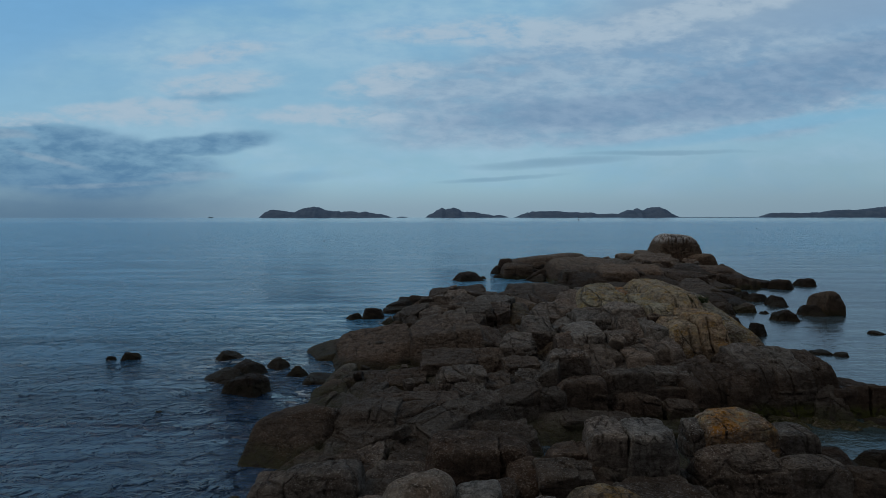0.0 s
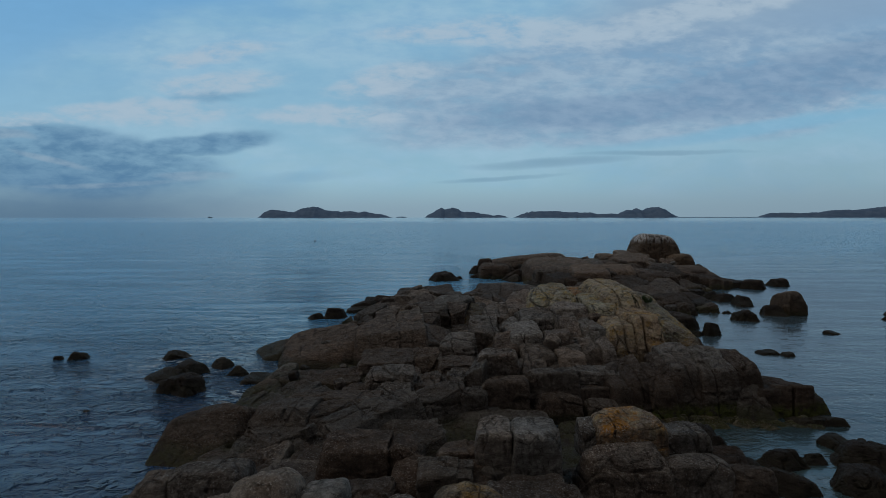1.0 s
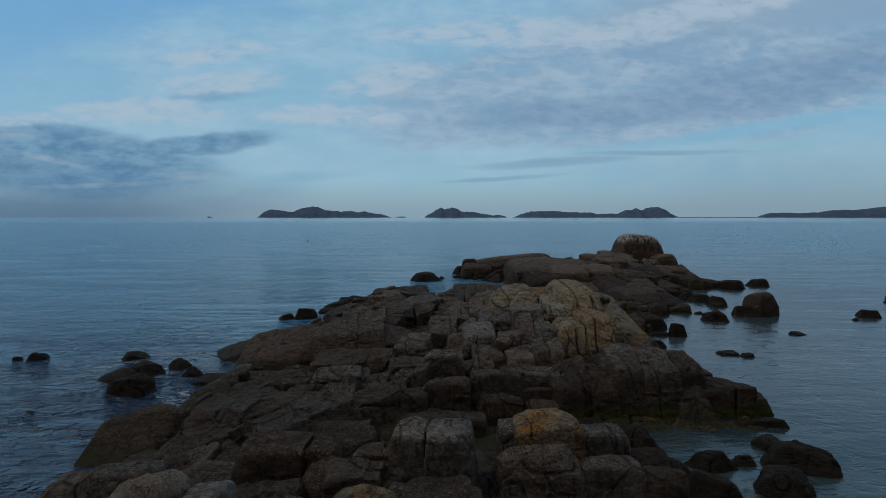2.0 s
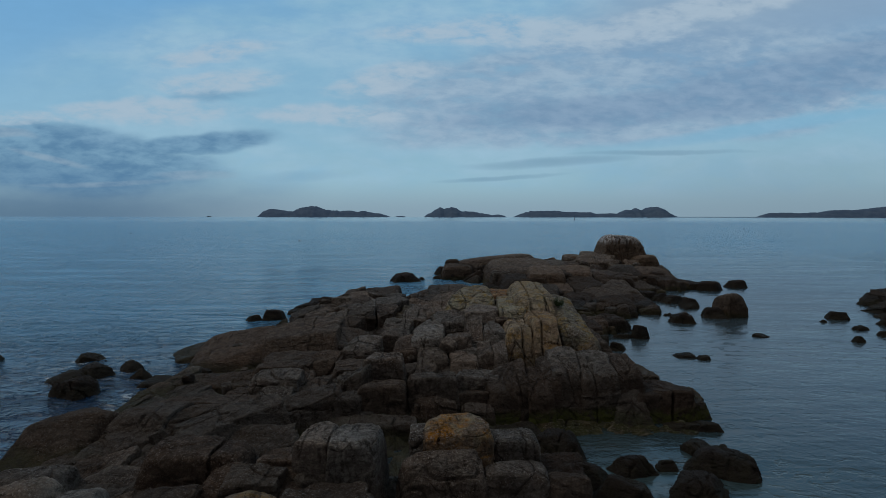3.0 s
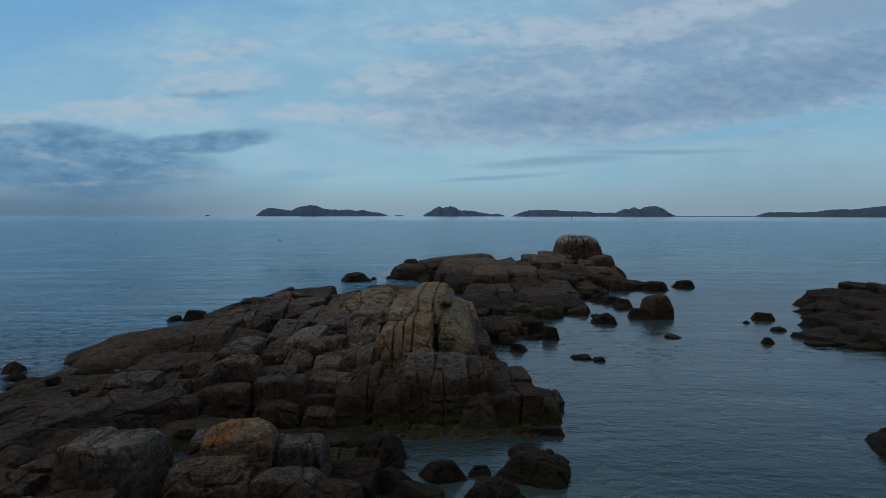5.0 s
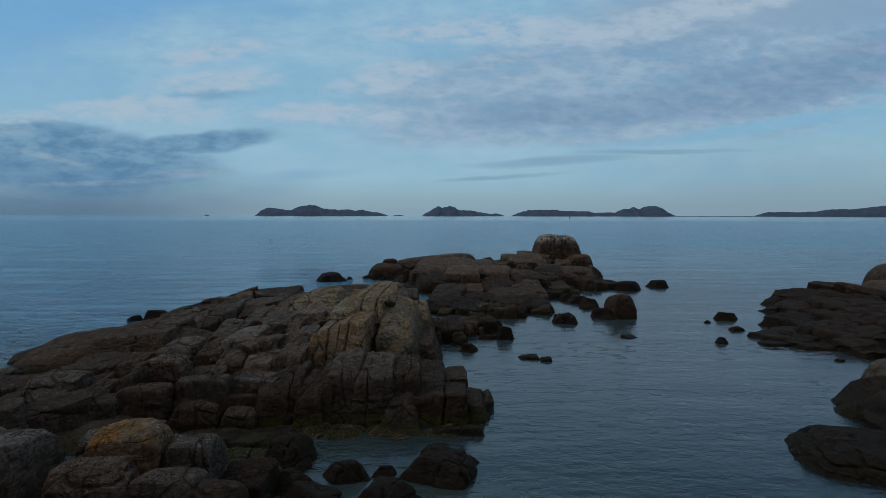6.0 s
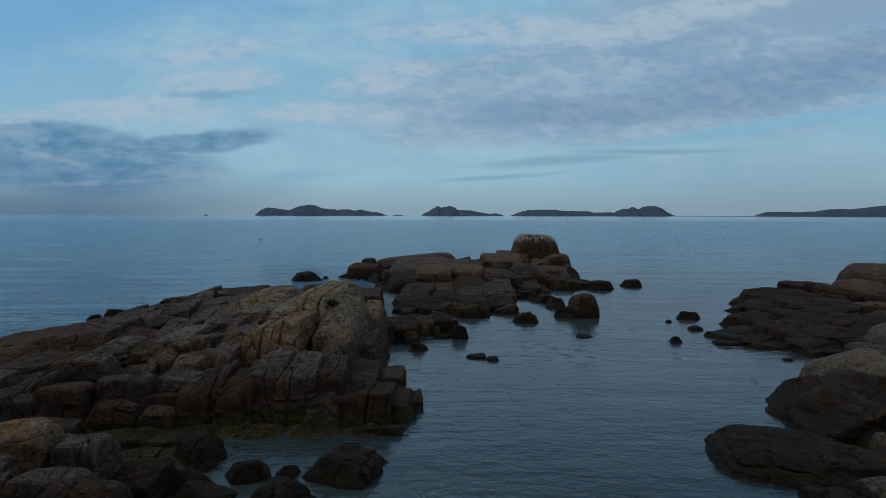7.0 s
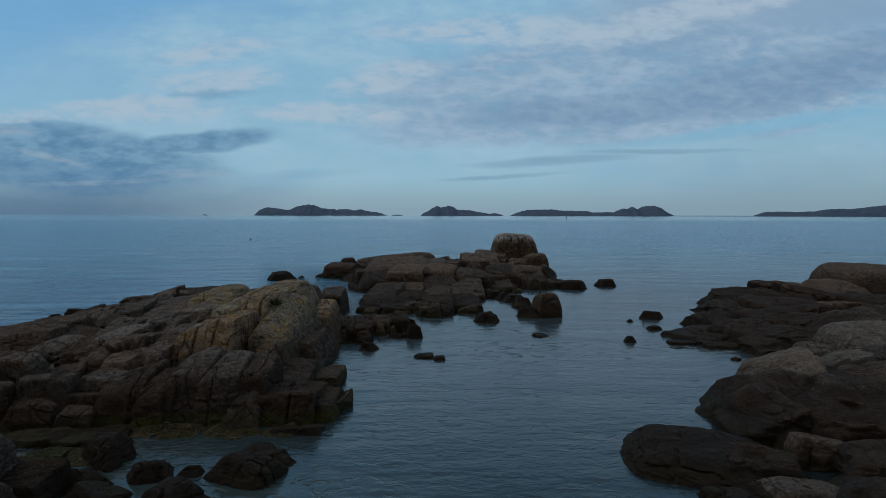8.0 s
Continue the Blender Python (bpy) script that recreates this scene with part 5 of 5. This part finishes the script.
boulder(-22.07, 42.66, 0.38, 1.10, 0.88, WET, 0, "dark wet boulder standing in the sea", 5, 9)
boulder(-14.94, 42.55, 0.35, 1.79, 1.43, WET, 0, "dark wet boulder standing in the sea", 5, 9)
boulder(-13.38, 37.14, 0.47, 2.09, 1.67, WET, 0, "dark wet boulder standing in the sea", 5, 9)
boulder(-12.56, 38.63, 0.68, 1.83, 1.47, WET, 0, "dark wet boulder standing in the sea", 5, 9)
boulder(-11.09, 34.4, 0.90, 2.4, 1.9, WET, 0, "blunt dark wet boulder standing in the sea", 6, 16, taper=0.05)
boulder(-11.00, 40.26, 0.57, 1.11, 0.89, WET, 0, "dark wet boulder standing in the sea", 5, 9)
boulder(-9.14, 37.91, 0.62, 0.91, 0.72, WET, 0, "dark wet boulder standing in the sea", 5, 9)
boulder(-14.57, 30.73, 0.12, 0.43, 0.34, WET, 0, "dark wet boulder standing in the sea", 5, 9)
boulder(-8.65, 59.43, 0.47, 1.20, 0.96, WET, 0, "dark wet boulder standing in the sea", 5, 9)
boulder(-6.98, 60.02, 0.88, 1.98, 1.58, WET, 0, "dark wet boulder standing in the sea", 5, 9)
boulder(3.67, 94.92, 1.19, 3.30, 2.64, WET, 0, "dark wet boulder standing in the sea", 5, 9)
boulder(6.42, 97.49, 0.42, 0.81, 0.65, WET, 0, "dark wet boulder standing in the sea", 5, 9)
boulder(41.30, 88.81, 2.00, 3.41, 2.73, WET, 0, "dark wet boulder standing in the sea", 5, 9)
boulder(44.04, 88.36, 1.04, 4.19, 3.35, WET, 0, "dark wet boulder standing in the sea", 5, 9)
boulder(46.64, 83.83, 1.20, 2.77, 2.21, WET, 0, "dark wet boulder standing in the sea", 5, 9)
boulder(52.04, 87.03, 1.03, 2.32, 1.85, WET, 0, "dark wet boulder standing in the sea", 5, 9)
boulder(32.86, 58.69, 0.81, 1.88, 1.51, WET, 0, "dark wet boulder standing in the sea", 5, 9)
boulder(35.26, 75.61, 0.86, 2.49, 2.00, WET, 0, "dark wet boulder standing in the sea", 5, 9)
boulder(36.21, 73.28, 0.87, 1.62, 1.29, WET, 0, "dark wet boulder standing in the sea", 5, 9)
boulder(37.28, 71.98, 0.82, 2.11, 1.69, WET, 0, "dark wet boulder standing in the sea", 5, 9)
boulder(37.72, 68.68, 0.92, 1.77, 1.41, WET, 0, "dark wet boulder standing in the sea", 5, 9)
boulder(30.71, 66.68, 0.94, 2.08, 1.66, WET, 0, "dark wet boulder standing in the sea", 5, 9)
boulder(32.82, 62.30, 0.26, 0.52, 0.41, WET, 0, "dark wet boulder standing in the sea", 5, 9)
boulder(23.13, 46.35, 0.54, 1.19, 0.95, WET, 0, "dark wet boulder standing in the sea", 5, 9)
boulder(27.49, 44.04, 0.24, 1.33, 1.07, WET, 0, "dark wet boulder standing in the sea", 5, 9)
boulder(28.54, 43.22, 0.23, 0.91, 0.73, WET, 0, "dark wet boulder standing in the sea", 5, 9)
boulder(26.39, 50.80, 1.03, 1.25, 1.00, WET, 24, "dark angular rock standing in the channel", 12, 12, taper=0.12)
boulder(25.98, 53.94, 0.96, 1.0, 0.80, WET, -30, "dark angular rock standing in the channel", 12, 12, taper=0.12)
boulder(24.90, 51.02, 0.22, 1.5, 1.0, WET, 5, "low dark rock awash in the channel", 4, 10, taper=0.4)
boulder(33.12, 58.28, 0.80, 1.76, 1.41, WET, 0, "dark wet boulder standing in the sea", 5, 9)
boulder(37.03, 51.50, 0.17, 1.37, 1.10, WET, 0, "dark wet boulder standing in the sea", 5, 9)
boulder(46.63, 58.49, 0.23, 0.59, 0.48, WET, 0, "dark wet boulder standing in the sea", 5, 9)
boulder(49.31, 60.48, 0.66, 1.83, 1.46, WET, 0, "dark wet boulder standing in the sea", 5, 9)
boulder(47.64, 54.68, 0.37, 1.16, 0.93, WET, 0, "dark wet boulder standing in the sea", 5, 9)
boulder(43.79, 49.29, 0.43, 0.86, 0.69, WET, 0, "dark wet boulder standing in the sea", 5, 9)
boulder(33.17, 62.40, 0.31, 0.52, 0.42, WET, 0, "dark wet boulder standing in the sea", 5, 9)
boulder(37.23, 67.17, 0.48, 1.36, 1.09, WET, 0, "dark wet boulder standing in the sea", 5, 9)
boulder(39.3, 62.2, 2.1, 2.9, 3.0, FARROCK, 15, "large dark rounded boulder standing in the inlet", 2.4, 16, taper=-0.3)
boulder(37.2, 61.4, 0.95, 2.1, 1.33, WET, 0, "dark wet boulder standing in the sea", 5, 10)
boulder(-4.78, 65.23, 0.80, 2.74, 2.19, WET, 0, "low dark rock awash at the edge of the outcrop", 5, 12)
boulder(-2.68, 66.81, 1.20, 2.81, 2.25, WET, 0, "low dark rock awash at the edge of the outcrop", 5, 12)
boulder(9.99, 105.97, 1.19, 2.34, 1.87, WET, 0, "low dark rock awash at the edge of the outcrop", 5, 12)
boulder(13.38, 102.81, 1.93, 4.51, 3.60, WET, 0, "low dark rock awash at the edge of the outcrop", 5, 12)
boulder(3.32, 74.59, 0.72, 2.05, 1.64, WET, 0, "low dark rock awash at the edge of the outcrop", 5, 12)
boulder(17.36, 23.94, 0.62, 1.39, 1.11, WET, 0, "dark wet boulder in the shallow pool", 5, 14)
boulder(16.51, 21.89, 0.52, 1.81, 1.45, WET, 0, "dark wet boulder in the shallow pool", 5, 14)
boulder(21.4, 24.1, 0.72, 2.5, 1.7, WET, 0, "broad dark wet boulder in the shallow pool", 3, 18, taper=0.9)
boulder(22.2, 25.3, 0.32, 0.8, 0.7, WET, 0, "dark wet boulder in the shallow pool", 4, 14, taper=0.9)
boulder(21.70, 25.82, 0.28, 0.95, 0.76, WET, 0, "dark wet boulder in the shallow pool", 5, 14)
boulder(19.15, 21.79, 0.7, 1.7, 1.5, WET, 0, "dark wet boulder in the shallow pool", 5, 14)
boulder(18.93, 24.26, 0.32, 0.80, 0.64, WET, 0, "dark wet boulder in the shallow pool", 5, 14)
boulder(20.95, 26.14, 0.32, 1.38, 1.10, WET, 0, "dark wet boulder in the shallow pool", 5, 14)
boulder(14.85, 23.34, 0.56, 1.06, 0.85, WET, 0, "dark wet boulder in the shallow pool", 5, 14)
boulder(15.26, 24.94, 0.79, 0.91, 0.73, WET, 0, "dark wet boulder in the shallow pool", 5, 14)
boulder(14.14, 23.57, 0.42, 1.29, 1.03, WET, 0, "dark wet boulder in the shallow pool", 5, 14)
boulder(15.44, 23.08, 0.63, 1.26, 1.01, WET, 0, "dark wet boulder in the shallow pool", 5, 14)
boulder(14.77, 25.96, 0.90, 1.88, 1.50, WET, 0, "dark wet boulder in the shallow pool", 5, 14)
boulder(49.40, 43.16, 0.17, 0.72, 0.57, WET, 0, "dark wet boulder in the shallow pool", 5, 14)


# ---- marks on the water ----
BUOY = plain("weathered_buoy", (0.03, 0.03, 0.035))
MARK = plain("marker_paint", (0.05, 0.035, 0.035))
HULL = plain("boat_hull", (0.05, 0.06, 0.075))


def lathe(name, rings, mat, sides=14, parent=None):
    """A turned shape from radius and height pairs."""
    bm = bmesh.new()
    loops = [[bm.verts.new((r * math.cos(2 * math.pi * k / sides), r * math.sin(2 * math.pi * k / sides), z)) for k in range(sides)] for r, z in rings]
    for lo, hi in zip(loops, loops[1:]):
        for k in range(sides):
            bm.faces.new((lo[k], lo[(k + 1) % sides], hi[(k + 1) % sides], hi[k]))
    bm.faces.new(loops[0][::-1])
    bm.faces.new(loops[-1])
    me = bpy.data.meshes.new(name)
    bm.to_mesh(me)
    bm.free()
    me.materials.append(mat)
    ob = new(name, me)
    ob.parent = parent
    return ob


def buoy(x, y, size):
    ob = new("buoy")
    ob.location = (x, y, 0)
    lathe("float", ((0.25 * size, -0.3 * size), (0.48 * size, -0.1 * size), (0.5 * size, 0.15 * size), (0.36 * size, 0.42 * size), (0.14 * size, 0.52 * size)), BUOY, parent=ob)
    lathe("ring", ((0.09 * size, 0.5 * size), (0.11 * size, 0.6 * size), (0.07 * size, 0.72 * size)), BUOY, 10, ob)
    return tagged(ob, "small dark mooring buoy floating on the open sea", "buoy", "buoys on the sea")


buoy(-163, 338, 0.9)
buoy(-47.5, 244, 0.8)
buoy(247, 480, 1.1)
beacon = new("channel_marker")
beacon.location = (347, 1560, 0)
tagged(beacon, "slender dark channel marker standing in the far sea", "marker")
lathe("base", ((1.6, -0.5), (1.6, 1.2), (1.1, 1.8)), MARK, parent=beacon)
lathe("pole", ((0.45, 1.7), (0.4, 6.0)), MARK, 10, beacon)
lathe("topmark", ((0.2, 5.9), (1.0, 6.3), (0.9, 7.4), (0.1, 8.2)), MARK, 10, beacon)


def boat(x, y):
    ob = new("boat")
    ob.location = (x, y, 0)
    bm = bmesh.new()
    rows = []
    for t in np.linspace(-1, 1, 9):
        half = 4.0 * (1 - abs(t) ** 3) + 0.3
        rows.append([bm.verts.new((17 * t, s * half * f, z)) for s, f, z in ((-1, 1, 4.0), (-1, 0.7, -1), (1, 0.7, -1), (1, 1, 4.0))])
    for a, b in zip(rows, rows[1:]):
        for k in range(4):
            bm.faces.new((a[k], a[(k + 1) % 4], b[(k + 1) % 4], b[k]))
    me = bpy.data.meshes.new("hull")
    bm.to_mesh(me)
    bm.free()
    me.materials.append(HULL)
    new("hull", me).parent = ob
    bm = bmesh.new()
    bmesh.ops.create_cube(bm, size=1, matrix=Matrix.Translation((-5, 0, 6)) @ Matrix.Diagonal((8, 5, 4.5, 1)))
    bmesh.ops.bevel(bm, geom=bm.edges[:], offset=0.5, segments=2, affect="EDGES")
    me = bpy.data.meshes.new("cabin")
    bm.to_mesh(me)
    bm.free()
    me.materials.append(HULL)
    new("cabin", me).parent = ob
    return tagged(ob, "tiny dark boat far out on the horizon", "boat")


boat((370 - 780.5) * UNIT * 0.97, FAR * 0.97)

# ---- grass in a cleft of the crest ----
GRASS = plain("coarse_grass", (0.035, 0.06, 0.016), 0.8)


def tuft(x, y, z, size, seed):
    """A clump of bent grass blades."""
    rng = np.random.RandomState(seed)
    bm = bmesh.new()
    for _ in range(150):
        a, r = rng.uniform(0, 2 * math.pi), size * 0.5 * math.sqrt(rng.uniform())
        bx, by = r * math.cos(a) * 1.5, r * math.sin(a)
        high, bend, wide = size * rng.uniform(0.35, 0.8), size * rng.uniform(0.1, 0.5), 0.016 + 0.012 * rng.uniform()
        c, s = math.cos(a + rng.uniform(-0.6, 0.6)), math.sin(a + rng.uniform(-0.6, 0.6))
        last = None
        for t in (0.0, 0.4, 0.75, 1.0):
            px, py, pz, w2 = bx + bend * t * t * c, by + bend * t * t * s, high * (t - 0.25 * t * t), wide * (1 - 0.85 * t)
            pair = (bm.verts.new((px - s * w2, py + c * w2, pz)), bm.verts.new((px + s * w2, py - c * w2, pz)))
            if last:
                bm.faces.new((last[0], last[1], pair[1], pair[0]))
            last = pair
    me = bpy.data.meshes.new("grass_tuft")
    bm.to_mesh(me)
    bm.free()
    me.materials.append(GRASS)
    ob = new("grass_tuft", me)
    ob.location = (x, y, z)
    return tagged(ob, "dark green tuft of coarse grass growing in a rock cleft", "grass", "tufts on the crest")


tuft(17.35, 41.3, 4.2, 0.9, 1)
tuft(16.95, 41.1, 4.1, 0.6, 2)
tuft(17.65, 41.2, 4.15, 0.55, 3)


# ---- the jointed blocks between them ----
jointed(MAIN, -12, 25, 10, 28, -8, 1.9, 2.7, main, 5, (ROCK, GREY, GREY), fineness=18, lift=-0.8, hard=45)
jointed(MAIN, -12, 6, 28, 48, -14, 1.8, 2.8, main, 6, (ROCK, ROCK, ROCK, GREY), fineness=18, lift=-0.5, hard=45)
jointed(MAIN, 6, 25, 28, 36, -6, 1.2, 2.6, main, 8, (ROCK, ROCK, GREY), fineness=16, lift=-0.45, hard=45)
jointed(MAIN, 6, 25, 36, 58, -6, 1.35, 2.8, main, 10, (ROCK, ROCK, MOSSY, GREY), fineness=16, jut=0.25, lift=-0.3, hard=45)
jointed(MAIN, -12, 6, 48, 80, -10, 1.8, 2.6, main, 7, (ROCK, ROCK, ROCK, GREY), fineness=20, jut=0.6, wander=10, hard=45)
jointed(MAIN, 6, 25, 58, 80, -8, 2.2, 3.0, main, 11, (ROCK, ROCK, ROCK, GREY), fineness=18, jut=0.5, wander=10, hard=45)
jointed(FARSIDE, 4, 54, 60, 126, -8, 2.3, 2.5, far_side, 9, (FARROCK, SHORE, FARROCK, SLAB), fineness=13, hard=12, jut=0.9, tilt=0.25, rough=1.3, wander=22, fit=0.03, lift=-0.45)
jointed(RIGHT, 44, 86, 46, 86, 30, 2.2, 2.8, right, 12, (SLAB, WET, SLAB), fineness=16, low=0.2, hard=12, jut=0.7, wander=16, rough=1.3, lift=-0.4)
jointed(RIGHT, 47, 62, 12, 44, -36, 2.3, 3.6, right, 14, (SLAB, SLAB, SHORE), fineness=16, hard=14, low=-0.4, jut=0.12, wander=2, fit=0.05, lift=-0.5)


def debris(parent, spots, seed, mats, each=4):
    """Broken pieces lying against the fronts and flanks of the larger blocks."""
    rng = np.random.RandomState(seed)
    for x, y, hw, hd, z in spots:
        for _ in range(each):
            side = rng.uniform(-1, 1)
            size = rng.uniform(0.25, 0.62) * min(2.6, hw)
            a, b = x + side * hw * 1.1, y - hd * rng.uniform(0.5, 1.25)
            top = max(0.12, z * rng.uniform(0.35, 0.98) - 0.25 * max(0.0, abs(side) - 0.6) * z)
            block(parent, a, b, size * rng.uniform(1.1, 2.0), size * rng.uniform(1.0, 1.7), top, mats[rng.randint(len(mats))], max(-1.0, top - 1.6), tilt=(rng.uniform(-0.25, 0.25), rng.uniform(0.0, 0.3)),
                  rake=rng.uniform(0.1, 0.5), hard=rng.uniform(5, 12), turn=rng.uniform(-25, 25), taper=0.15, fine=12, rough=1.2)


debris(far_side, [f for f in FOOTPRINTS if f[1] > 49 and f[0] > 18 and f[0] < 47 and f[4] < 4.5 and f[0] + 0.1 * f[1] < 52], 77, (FARROCK, SHORE, SLAB, FARROCK, ROCK))


def rubble(rows, x0, x1, y0, y1, count, parent, seed):
    """Small stones caught in the joints and hollows."""
    rng = np.random.RandomState(seed)
    shapes = [rock_mesh("rubble", 1.0, 0.8, 0.7, (ROCK, WET)[k % 2], 900 + k, 5, 9, 5, 1.0) for k in range(8)]
    made = 0
    while made < count:
        x, y = rng.uniform(x0, x1), rng.uniform(y0, y1)
        h = float(lobes(np.array(x), np.array(y), rows))
        if h < 0.25:
            continue
        made += 1
        ob = new("rubble", shapes[rng.randint(8)])
        ob.parent = parent
        size = rng.uniform(0.35, 0.95)
        ob.matrix_basis = Matrix.Translation(-parent.location) @ pose(x, y, h - 0.55, rng.uniform(-25, 25), rng.uniform(-25, 25), rng.uniform(0, 360)) @ Matrix.Diagonal((size, size, size, 1))


rubble(MAIN, -9, 22, 14, 60, 80, main, 41)
rubble(FARSIDE, 8, 48, 62, 112, 90, far_side, 42)
